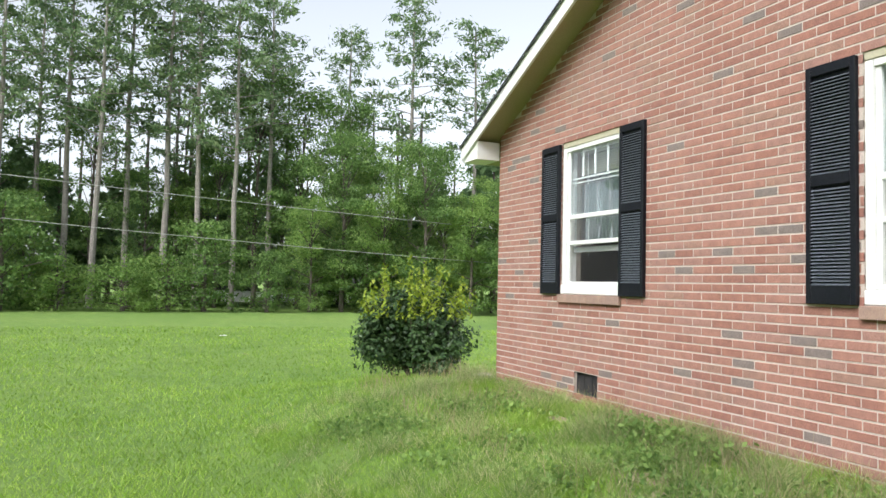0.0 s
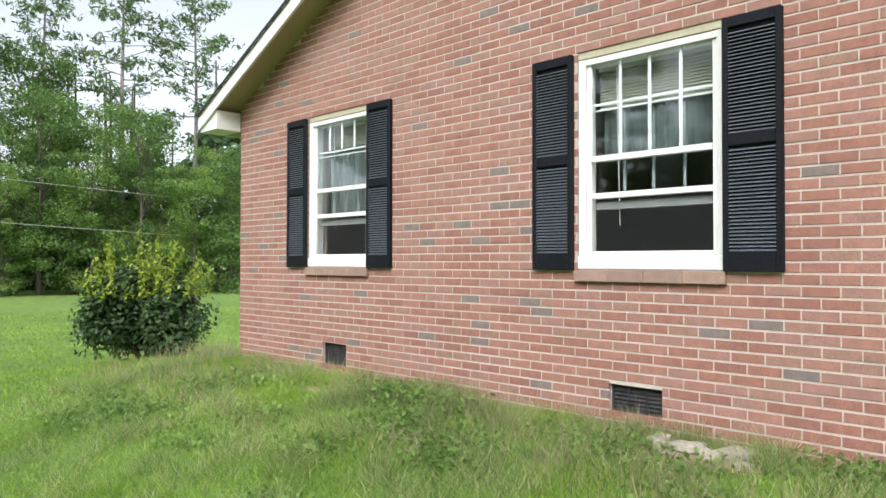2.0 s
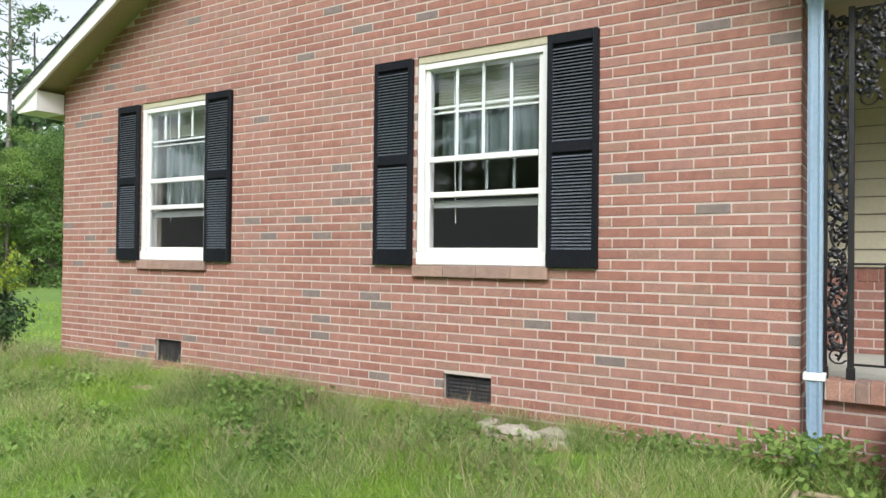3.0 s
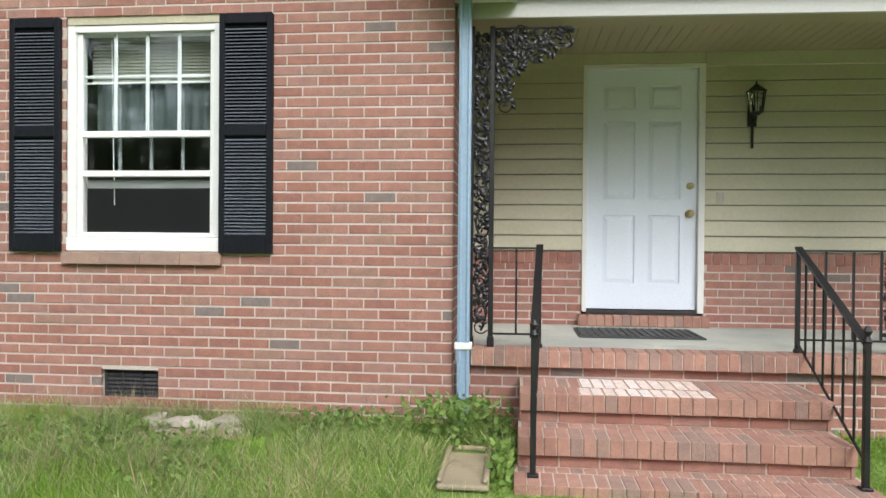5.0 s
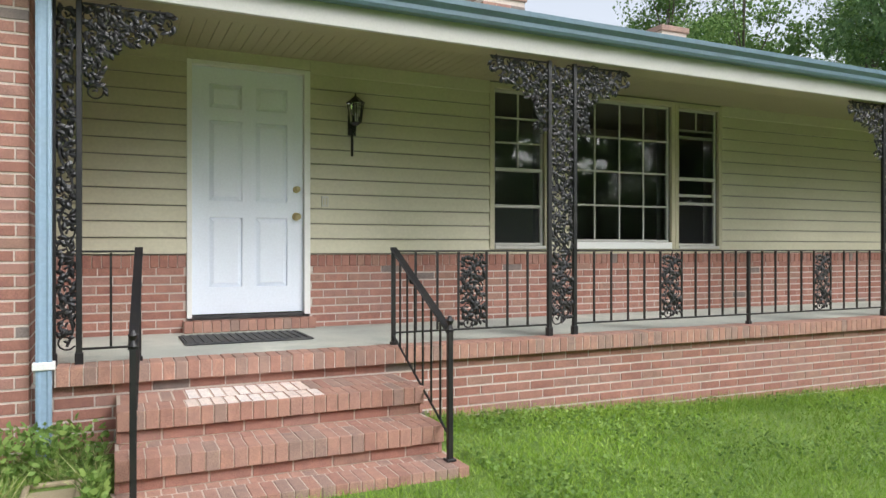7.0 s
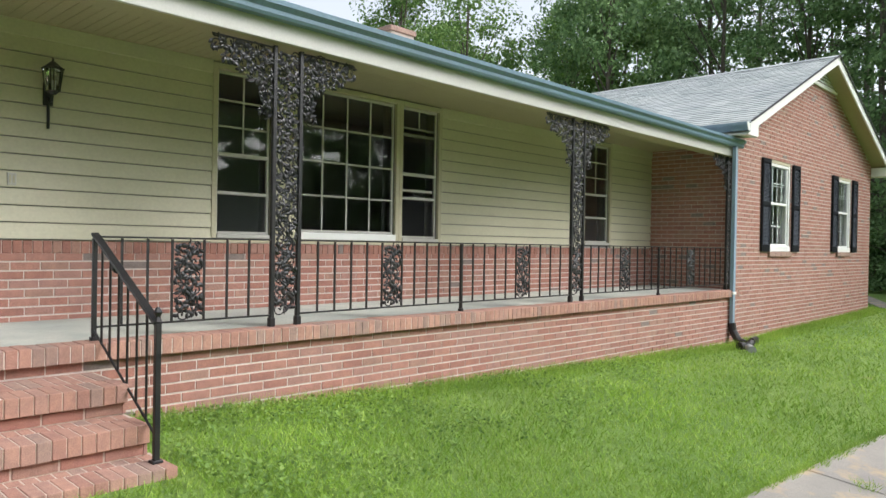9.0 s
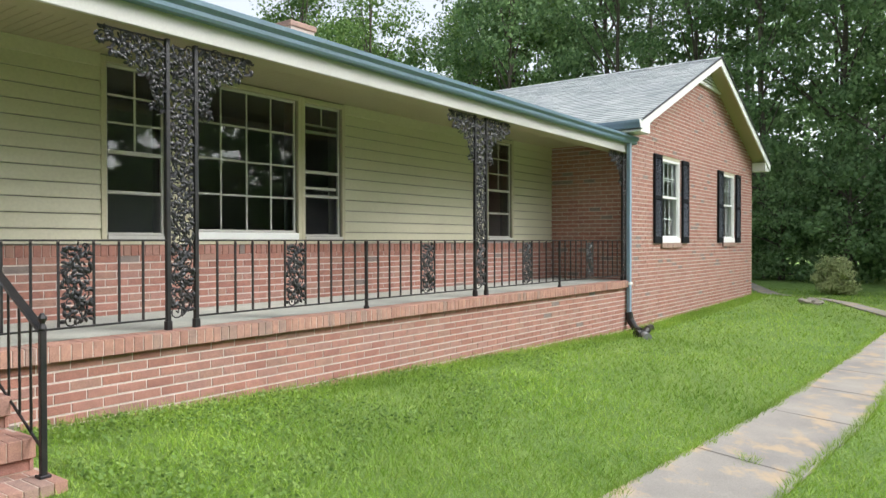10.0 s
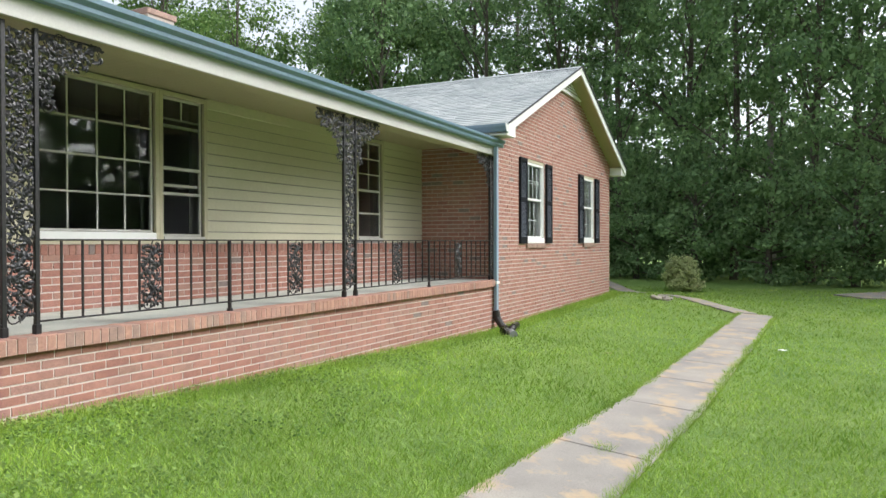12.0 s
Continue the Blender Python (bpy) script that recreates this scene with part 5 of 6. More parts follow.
def slabs(points, width, step, z_up=0.03):
    """Concrete slabs along a line of points."""
    line = [Vector((x, y, 0)) for x, y in points]
    for a, b in zip(line, line[1:]):
        d = (b - a)
        n = max(1, round(d.length / step))
        u = d.normalized()
        s = Vector((-u.y, u.x, 0)) * width / 2
        for i in range(n):
            p = a + d * (i / n) + u * 0.006
            q = a + d * ((i + 1) / n) - u * 0.006
            bm = bmesh.new()
            top = [v + Vector((0, 0, ground_z(v.x, v.y) + z_up)) for v in (p - s, q - s, q + s, p + s)]
            t = [bm.verts.new(v) for v in top]
            b0 = [bm.verts.new(v - Vector((0, 0, 0.12))) for v in top]
            bm.faces.new(t)
            for k in range(4):
                m = (k + 1) % 4
                bm.faces.new((t[m], t[k], b0[k], b0[m]))
            bmesh.ops.bevel(bm, geom=[e for e in bm.edges if e.verts[0] in t and e.verts[1] in t], offset=0.008, segments=1, affect='EDGES')
            part("paving_slab", bm, M_CONCRETE, walkway)


WALK = [(2.7, -3.02), (5.6, -3.20), (7.25, -3.32), (16.9, -3.58)]
slabs(WALK, 0.72, 1.44)
WALK2 = [(17.05, -3.35), (20.3, -1.25), (23.4, 0.55), (30, 3.2)]
slabs(WALK2, 0.5, 1.2)
bm = bmesh.new()
DRIVE = [(23.4, -5.9), (24.6, -5.2), (34, -12), (30, -16), (24, -9)]
t = [bm.verts.new((x, y, -0.425)) for x, y in DRIVE]
b0 = [bm.verts.new((x, y, -0.6)) for x, y in DRIVE]
bm.faces.new(t[::-1])
for k in range(len(t)):
    m = (k + 1) % len(t)
    bm.faces.new((t[m], t[k], b0[k], b0[m]))
structure(part("road_drive", bm, M_CONCRETE), "pale concrete drive at the lawn's edge", "drive")

# ---- plants ----


def leaf_cloud(name, points, sizes, material, parent, seed, aspect=0.5, axis=None, spread=1.0, label="", facing=None):
    """Many small pointed leaves, each a rhomb of its own. axis: the way they tend to point; facing: the way their upper sides tend to turn."""
    rng = np.random.default_rng(seed)
    p = np.asarray(points, float)
    n = len(p)
    u = rng.normal(size=(n, 3)) * spread
    if axis is not None:
        u = u + np.asarray(axis, float)
    u /= np.linalg.norm(u, axis=1, keepdims=True) + 1e-9
    if facing is not None:
        up = np.asarray(facing, float) + 0.7 * rng.normal(size=(n, 3))
        u = np.cross(up, rng.normal(size=(n, 3)))
        u /= np.linalg.norm(u, axis=1, keepdims=True) + 1e-9
    v = np.cross(u, rng.normal(size=(n, 3)) if facing is None else up)
    v /= np.linalg.norm(v, axis=1, keepdims=True) + 1e-9
    s = np.asarray(sizes, float).reshape(-1, 1)
    quad = np.stack([p - u * s * 0.5, p + v * s * aspect * 0.5, p + u * s * 0.5, p - v * s * aspect * 0.5], axis=1).reshape(-1, 3)
    me = bpy.data.meshes.new(name)
    me.vertices.add(4 * n)
    me.vertices.foreach_set("co", quad.ravel())
    me.loops.add(4 * n)
    me.loops.foreach_set("vertex_index", np.arange(4 * n))
    me.polygons.add(n)
    me.polygons.foreach_set("loop_start", np.arange(0, 4 * n, 4))
    me.polygons.foreach_set("loop_total", np.full(n, 4))
    me.update(calc_edges=True)
    me.materials.append(material)
    ob = new(name, me)
    ob.parent = parent
    return tagged(ob, label) if label else ob


def bent_trunk(bm, h, r0, r1, rng, lean=0.03, steps=9, sides=8):
    pts = []
    x = y = 0.0
    for i in range(steps + 1):
        pts.append(Vector((x, y, h * i / steps)))
        x += rng.uniform(-lean, lean) * h / steps
        y += rng.uniform(-lean, lean) * h / steps
    for i, (p, q) in enumerate(zip(pts, pts[1:])):
        a, b = r0 + (r1 - r0) * i / steps, r0 + (r1 - r0) * (i + 1) / steps
        rod(bm, p, q, a, b, sides, False)
    return pts


def on_trunk(pts, f):
    k = f * (len(pts) - 1)
    i = min(int(k), len(pts) - 2)
    return pts[i].lerp(pts[i + 1], k - i)


def pine(seed, h, bare, full):
    rng = random.Random(seed)
    nr = np.random.default_rng(seed)
    root = thing("pine_tree", "tall loblolly pine with a bare lower trunk", "tree", "pines at the wood's edge")
    bm = bmesh.new()
    pts = bent_trunk(bm, h, 0.19, 0.04, rng)
    tufts = []
    n = full
    for i in range(n):
        f = bare + (1 - bare) * (i / n) ** 0.9
        base = on_trunk(pts, min(f, 0.995))
        t = (f - bare) / (1 - bare)
        length = (0.7 + 2.5 * math.sin(math.pi * (0.18 + 0.72 * t)) * (1.15 - 0.6 * t)) * rng.uniform(0.55, 1.1)
        turn = i * 2.4 + rng.uniform(-0.5, 0.5)
        way = Vector((math.cos(turn), math.sin(turn), rng.uniform(-0.05, 0.5)))
        end = base + way * length
        rod(bm, base, end, 0.045 * (1.1 - t), 0.012, 4, False)
        for k in range(7):
            c = base.lerp(end, rng.uniform(0.35, 1.05)) + Vector((rng.gauss(0, 0.22), rng.gauss(0, 0.22), rng.gauss(0.08, 0.16)))
            tufts.append(c)
    part("trunk", bm, M_PINEBARK, root)
    per = 10
    c = np.repeat(np.array([tuple(t) for t in tufts]), per, axis=0)
    off = nr.normal(scale=(0.24, 0.24, 0.10), size=c.shape)
    leaf_cloud("crown", c + off, nr.uniform(0.24, 0.48, len(c)), M_PINE, root, seed, 0.3, None, 1.0, "", off * 2.2 + np.array([0, 0, 0.55]))
    return root


def broadleaf(seed, h, wide, material, low=0.2, leaves=5200, name="broadleaf_tree", label="leafy broadleaf tree at the edge of the woods"):
    rng = random.Random(seed)
    nr = np.random.default_rng(seed)
    root = thing(name, label, "tree", "broadleaf trees round the lawn")
    bm = bmesh.new()
    pts = bent_trunk(bm, h * 0.9, 0.17, 0.03, rng, 0.05)
    blobs = []
    for i in range(64):
        f = low + (1 - low) * rng.random() ** 0.85
        t = (f - low) / (1 - low)
        rad = wide * (0.45 + 0.75 * math.sin(math.pi * min(1, 0.15 + 0.8 * t))) * rng.uniform(0.25, 1.0)
        turn = rng.uniform(0, 6.28)
        c = Vector((math.cos(turn) * rad, math.sin(turn) * rad, f * h)) + on_trunk(pts, min(f, 0.99)).to_2d().to_3d()
        if i % 3 == 0:
            s = on_trunk(pts, max(0.1, f * 0.82))
            rod(bm, s, c, 0.05, 0.012, 4, False)
        blobs.append((c, rng.uniform(0.55, 1.15) * wide * 0.42))
    part("trunk", bm, M_BARK, root)
    per = leaves // len(blobs)
    ps, ways = [], []
    for c, r in blobs:
        d = nr.normal(size=(per, 3))
        d /= np.linalg.norm(d, axis=1, keepdims=True)
        rr = r * nr.uniform(0.45, 1.08, (per, 1))
        ps.append(np.array(tuple(c)) + d * rr * np.array([1, 1, 0.55]))
        ways.append(d + np.array([0, 0, 0.45]))
    p = np.concatenate(ps)
    p[:, 2] = np.maximum(p[:, 2], 0.05)
    leaf_cloud("crown", p, nr.uniform(0.10, 0.22, len(p)), material, root, seed, 0.66, None, 1.0, "", np.concatenate(ways))
    return root


def put(x, y, scale=1.0, turn=0.0, stretch=1.0):
    m = pose(x, y, ground_z(x, y) - 0.08, 0, 0, turn) @ Matrix.Diagonal((scale, scale, scale * stretch, 1))
    return m


place_rng = random.Random(42)
pines = [pine(3, 19.5, 0.46, 44), pine(8, 18.5, 0.55, 36), pine(15, 20.5, 0.40, 50)]
broads = [broadleaf(21, 13, 2.7, M_LEAF, 0.15, 12500), broadleaf(22, 15, 3.0, M_LEAF, 0.10, 14500), broadleaf(23, 11, 2.8, M_LEAF2, 0.06, 12000)]
thickets = [broadleaf(31, 3.6, 2.3, M_LEAF2, 0.02, 5200, "thicket_shrub", "bushy pale green shrub at the lawn's edge"),
            broadleaf(32, 4.6, 2.0, M_LEAF, 0.02, 4800, "thicket_shrub", "bushy green shrub at the lawn's edge")]
shaded = [broadleaf(24, 13, 2.6, M_SHADELEAF, 0.1, 12000), broadleaf(25, 15.5, 2.9, M_SHADELEAF, 0.16, 12500)]
scrub = [broadleaf(33, 4.4, 1.9, M_SHADELEAF, 0.02, 6500, "thicket_shrub", "shaded green shrub at the edge of the woods")]
used = set()


def plant(kind, i, x, y, scale=1.0, stretch=1.0):
    ob = kind[i]
    m = put(x, y, scale, place_rng.uniform(0, 360), stretch)
    if ob.name in used:
        return copy_thing(ob, m)
    used.add(ob.name)
    ob.matrix_basis = m
    return ob


# pines along the far side of the lawn
for k, (x, y, s) in enumerate(((-41, -10.2, 1.0), (-43, -7.3, 1.04), (-40.5, -5.8, 0.94), (-42, -4.2, 1.02), (-41, -2.4, 1.0), (-40, -0.7, 1.07), (-39, 1.0, 0.9),
                               (-41, 3.2, 0.93), (-44, 8.4, 0.93), (-42, 12.2, 1.02), (-43, 17.2, 1.0), (-47, -13, 1.0), (-50, 5, 0.95), (-39, -15.5, 1.0), (-45, -1.5, 0.9), (-46, -9, 0.95))):
    plant(pines, k % 3, x, y, s)
for k, (x, y, s, i) in enumerate(((-42, 2.6, 0.92, 1), (-42, 5.2, 1.0, 0), (-41, 7.6, 0.92, 1), (-39, 9.8, 0.88, 2), (-40, 12.6, 0.72, 1), (-37, 15.5, 0.8, 2), (-38, 19, 0.75, 0),
                                  (-44, -6, 0.85, 1), (-45, -12, 0.95, 0), (-44, -0.5, 0.8, 2), (-40, -13, 0.8, 2), (-46, 10, 0.8, 0), (-36, 12, 0.62, 2), (-34, 17, 0.7, 1), (-41, -17, 0.9, 1))):
    plant(broads, i, x, y, s)
for k, (x, y, s, i) in enumerate(((-36.4, -9.2, 1.1, 1), (-37, -7.0, 0.7, 0), (-36.6, -4.2, 1.0, 0), (-36.8, -2.2, 1.05, 0), (-36.4, -0.6, 0.85, 1), (-36.2, 2.4, 0.6, 1), (-37.5, -12, 1.2, 1),
                                  (-38.5, 5.4, 0.8, 1), (-37.5, 8, 0.9, 1), (-36.5, 10.5, 0.7, 0), (-38, -15, 1.2, 0), (-33.5, 14.5, 0.8, 1))):
    plant(thickets, i, x, y, s)
for x, y, s, i in ((-36.5, 4.6, 0.62, 2), (-37.5, 6.6, 0.8, 0), (-36, 8.4, 0.7, 2), (-35.5, 10.6, 0.75, 0), (-34, 12.6, 0.66, 2), (-33, 15, 0.62, 0), (-42, -9, 0.62, 2), (-42.5, -3.2, 0.6, 0), (-43, 0.6, 0.75, 1), (-44, -15, 0.8, 1)):
    plant(broads, i, x, y, s)
# trees behind the house
for k, (x, y, s, i) in enumerate(((14, 33, 0.95, 0), (18.5, 30, 1.05, 1), (24, 21.5, 1.05, 1), (28, 21, 1.15, 0), (33.5, 15.5, 1.15, 0), (22, 34, 1.0, 0), (25, 27, 1.0, 2), (29.5, 29, 1.05, 1), (33, 25, 1.0, 0), (36, 30, 1.1, 1),
                                  (31, 20, 0.95, 2), (36, 20, 1.1, 1), (40, 24, 1.1, 0), (10, 36, 1.0, 2), (44, 18, 1.15, 1), (4, 38, 1.0, 1), (27, 36, 1.1, 1))):
    plant(broads, i, x, y, s, 1.05)
# woods at the end of the lawn
for k, (x, y, s, i) in enumerate(((33, 9.5, 1.05, 1), (34.5, 6, 1.1, 0), (33.5, 3.2, 1.0, 1), (35, 0.5, 1.15, 0), (32.5, -1.8, 1.0, 1), (31.5, -4.6, 1.05, 0), (30, -7.4, 1.1, 1), (29.5, -10.4, 1.0, 0),
                                  (37, 12, 1.15, 0), (36, -6.5, 1.2, 1), (30, 14, 1.0, 0), (28, -14, 1.0, 1))):
    plant(shaded, i, x, y, s, 1.12)
for x, y, s in ((36, 4.4, 0.95), (34.2, -3.2, 0.92), (37, 9.5, 1.0), (33, -8.6, 0.95), (40, 0, 1.0), (31.8, -12.4, 0.9)):
    plant(pines, 1, x, y, s)
for x, y, s, i in ((31.5, 7.6, 0.9, 1), (32, 5.0, 1.1, 1), (31.6, 2.0, 0.95, 1), (31.2, -0.4, 1.15, 1), (30.2, -3.2, 1.0, 1), (29.2, -6.0, 1.1, 1), (28.4, -8.8, 1.0, 1), (28.0, -11.5, 1.1, 1), (33, 11.5, 1.1, 1)):
    plant(scrub, 0, x, y, s)
# trees on the road side of the lawn
for x, y, s, i in ((-30, -38, 1.0, 0), (-20, -42, 1.1, 1), (-11, -38, 1.0, 0), (-3, -41, 1.1, 1), (5, -37, 1.1, 0), (13, -42, 1.2, 0), (20, -36, 1.1, 1), (26, -32, 1.1, 0), (15, -36, 1.1, 1), (30, -26, 1.1, 1)):
    plant(broads, i, x, y, s)

# the wood's depth, too dense to count
wr = np.random.default_rng(7)


def woods(name, count, centre, radius, arc, height, material, label, depth=16.0, size=(0.3, 0.7), gaps=9.0, clump=1.0):
    """Foliage in clumps of some fifty leaves, which stand in an arc round a centre."""
    per = 50
    k = count // per
    a = wr.uniform(radians(arc[0]), radians(arc[1]), k)
    r = radius + depth * wr.random(k) ** 1.2
    z = -0.2 + height * wr.random(k) ** 0.85
    z *= 0.75 + 0.35 * np.sin(a * 23) * np.cos(a * 41 + 1)
    p = np.stack([centre[0] + r * np.cos(a), centre[1] + r * np.sin(a), z], axis=1)
    if gaps < 9:
        p = p[np.array([noise.noise((q[0] * 0.28, q[1] * 0.28, q[2] * 0.28)) < gaps for q in p])]
    rad = np.repeat(wr.uniform(0.5, 1.25, len(p)) * clump, per).reshape(-1, 1)
    p = np.repeat(p, per, axis=0)
    d = wr.normal(size=p.shape)
    d /= np.linalg.norm(d, axis=1, keepdims=True)
    p = p + d * rad * wr.uniform(0.6, 1.1, (len(p), 1)) * np.array([1.15, 1.15, 0.6])
    p[:, 2] = np.maximum(p[:, 2], -0.4)
    ob = leaf_cloud(name, p, wr.uniform(size[0], size[1], len(p)), material, None, 5, 0.6, None, 1.0, "", d + np.array([0, 0, 0.45]))
    return tagged(ob, label, "woods", kind="stuff")


woods("far_woods", 60000, (0, -4), 46, (142, 202), 10.4, M_DEEP, "dense dark green woods beyond the lawn")
woods("far_woods", 60000, (0, -4), 39, (-35, 62), 7.5, M_DEEP, "dense dark green woods beyond the house")
woods("far_woods", 60000, (0, -4), 37, (-38, 40), 17.5, M_SHADELEAF, "tall shaded woods at the end of the lawn", 12, (0.3, 0.6), -0.01, 1.35)
# out of view: heights set for window reflections and low skylight
woods("far_woods", 60000, (0, -4), 40, (208, 326), 20, M_LEAF, "green woods across the road", 8, (0.4, 0.8))
# added low layer, out of view, closing bright gaps in the reflections
woods("far_woods", 26000, (0, -4), 38, (262, 330), 6, M_LEAF, "unseen low green growth added to darken window reflections", 6, (0.4, 0.8))
bm = bmesh.new()
for _ in range(120):
    a = radians(place_rng.choice((place_rng.uniform(145, 200), place_rng.uniform(-30, 34))))
    r = place_rng.uniform(38, 52) if math.cos(a) > 0 else place_rng.uniform(45, 58)
    x, y = r * math.cos(a), -4 + r * math.sin(a)
    h = place_rng.uniform(9, 15)
    rod(bm, (x, y, -0.6), (x + place_rng.uniform(-0.5, 0.5), y + place_rng.uniform(-0.5, 0.5), h), place_rng.uniform(0.1, 0.2), 0.05, 6, False)
tagged(part("far_trunks", bm, M_BARK), "slim trunks standing deep in the woods", "woods", kind="stuff")


def bush(name, x, y, r, h, mats, label, seed, shoots):
    nr = np.random.default_rng(seed)
    root = thing(name, label, "bush", "", (x, y, ground_z(x, y)))
    rng = random.Random(seed)
    bm = bmesh.new()
    for i in range(9):
        a = i * 0.7 + rng.uniform(-0.2, 0.2)
        rod(bm, (0.05 * math.cos(a), 0.05 * math.sin(a), -0.05), (r * 0.6 * math.cos(a), r * 0.6 * math.sin(a), h * 0.55), 0.022, 0.006, 5, False)
    part("stems", bm, M_BARK, root)
    ps, ways = [], []
    for i in range(120):
        a, e = rng.uniform(0, 6.28), rng.uniform(0.0, 1.0)
        k = rng.uniform(0.3, 1.0) * (0.9 + 0.16 * math.sin(3 * a + seed))
        c = np.array([r * 0.86 * k * math.cos(a) * math.sqrt(1 - 0.9 * e * e), r * 0.86 * k * math.sin(a) * math.sqrt(1 - 0.9 * e * e), h * (0.1 + 0.66 * e * (0.7 + 0.3 * k))])
        d = nr.normal(size=(150, 3))
        d /= np.linalg.norm(d, axis=1, keepdims=True)
        ps.append(c + d * nr.uniform(0.3, 1.0, (150, 1)) * r * 0.24)
        ways.append(d + np.array([0, 0, 0.5]) + 0.8 * c / r)
    p, way = np.concatenate(ps), np.concatenate(ways)
    way = way[p[:, 2] > 0.03]
    p = p[p[:, 2] > 0.03]
    leaf_cloud("foliage", p, nr.uniform(0.05, 0.10, len(p)), mats[0], root, seed, 0.5, None, 1.0, "", way)
    if shoots:
        qs = []
        for i in range(shoots):
            a, k = rng.uniform(0, 6.28), math.sqrt(rng.random()) * 0.75
            top = h * rng.uniform(0.68, 1.16) * (1 - 0.5 * k * k)
            z = np.arange(h * 0.55, top, 0.016)
            w = 0.045 * (1 - 0.5 * (z - z[0]) / (h * 0.5)) if len(z) else 0
            o = nr.normal(size=(len(z), 2)) * np.reshape(w, (-1, 1))
            lean = (z - h * 0.55) * 0.18
            qs.append(np.stack([r * k * math.cos(a) * (1 + lean) + o[:, 0], r * k * math.sin(a) * (1 + lean) + o[:, 1], z], axis=1))
        q = np.concatenate(qs)
        leaf_cloud("young_growth", q, nr.uniform(0.05, 0.09, len(q)), mats[1], root, seed + 1, 0.45, (0, 0, 0.8), 1.0, "upright yellow-green young shoots")
    return root


bush("holly_bush", -9.12, -0.31, 1.08, 1.52, (M_HOLLY, M_SHOOT), "round dark glossy bush with yellow-green shoots on top", 51, 80)
bush("garden_shrub", 24.7, -0.95, 0.78, 1.42, (M_DRYBUSH, M_SHOOT), "round grey-green shrub standing in the lawn", 52, 0)

# ---- grass ----
gr = np.random.default_rng(12)


def blades(name, x, y, h, w, lean, material, label, category="grass"):
    """Upright pointed blades, one triangle each."""
    n = len(x)
    z = np.array([ground_z(a, b) for a, b in zip(x, y)])
    t = gr.uniform(0, 2 * np.pi, n)
    l = gr.uniform(0, 2 * np.pi, n)
    dx, dy = np.cos(t) * w / 2, np.sin(t) * w / 2
    v = np.stack([np.stack([x - dx, y - dy, z - 0.01], 1), np.stack([x + dx, y + dy, z - 0.01], 1),
                  np.stack([x + np.cos(l) * lean * h, y + np.sin(l) * lean * h, z + h], 1)], axis=1).reshape(-1, 3)
    me = bpy.data.meshes.new(name)
    me.vertices.add(3 * n)
    me.vertices.foreach_set("co", v.ravel())
    me.loops.add(3 * n)
    me.loops.foreach_set("vertex_index", np.arange(3 * n))
    me.polygons.add(n)
    me.polygons.foreach_set("loop_start", np.arange(0, 3 * n, 3))
    me.polygons.foreach_set("loop_total", np.full(n, 3))
    me.update(calc_edges=True)
    me.materials.append(material)
    return tagged(new(name, me), label, category, kind="stuff")


def off_paving(x, y):
    """True where grass can grow: outside the house, the steps and the paving."""
    ok = ~((x > LW0 - 0.02) & (x < LW1 + 0.05) & (y > -0.02)) & ~((x >= LW1) & (x < RW1 + 0.02) & (y > 0.0))
    ok &= ~((x > 0.38) & (x < 2.16) & (y > -1.0)) & ~((abs(x - 0.14) < 0.16) & (y > -1.08) & (y < -0.38))
    for line, width in ((WALK, 0.72), (WALK2, 0.5)):
        for (ax, ay), (bx, by) in zip(line, line[1:]):
            dx, dy = bx - ax, by - ay
            f = np.clip(((x - ax) * dx + (y - ay) * dy) / (dx * dx + dy * dy), 0, 1)
            d = np.hypot(x - ax - f * dx, y - ay - f * dy)
            ok &= d > width / 2 - 0.05 * gr.random(len(x))
    return ok


n = 430000
r = np.exp(gr.uniform(np.log(1.9), np.log(26), n))
a = gr.uniform(radians(-20), radians(200), n)
x, y = 0.5 + r * np.cos(a), -4.2 + r * np.sin(a)
# the lawn on the road side and where the path begins
rn = np.concatenate([np.exp(gr.uniform(np.log(1.9), np.log(9), 160000)), 1.92 * np.sqrt(gr.random(80000))])
an = np.concatenate([gr.uniform(radians(200), radians(340), 160000), gr.uniform(0, math.tau, 80000)])
x, y = np.concatenate([x, 0.5 + rn * np.cos(an)]), np.concatenate([y, -4.2 + rn * np.sin(an)])
r = np.concatenate([r, np.maximum(rn, 1.9)])
ok = off_paving(x, y)
x, y, r = x[ok], y[ok], r[ok]
patch = np.array([noise.noise((p * 0.9, q * 0.9, 2)) for p, q in zip(x, y)])
h = gr.uniform(0.02, 0.055, len(x)) * (1 + 0.6 * patch) * (1 + 0.015 * r)
blades("lawn_grass", x, y, h, 0.0065 * (r / 2.5) ** 0.75, gr.uniform(0.3, 1.6, len(x)), M_BLADE, "short green mown lawn grass")

# longer rank grass along the wing's wall, in pale seeding drifts and dark green clumps
n = 140000
x = gr.uniform(-7.7, 0.35, n)
y = -0.03 - 2.9 * gr.random(n) ** 1.25
drift = np.array([noise.noise((p * 0.9, q * 0.9, 7)) for p, q in zip(x, y)])
clump = np.array([noise.noise((p * 2.6, q * 2.6, 3)) + 0.5 * noise.noise((p * 6.5, q * 6.5, 5)) for p, q in zip(x, y)])
keep = drift + 0.8 * clump + gr.uniform(-0.45, 0.45, n) > -0.22 - 0.1 * y
for bx, by, rx, ry in BARE:
    keep &= ((x - bx) / rx) ** 2 + ((y - by) / ry) ** 2 > 0.5 + 0.7 * gr.random(n)
ok = off_paving(x, y) & keep
x, y, clump, drift = x[ok], y[ok], clump[ok], drift[ok]
d = np.clip(1 + y / 3.0, 0, 1)
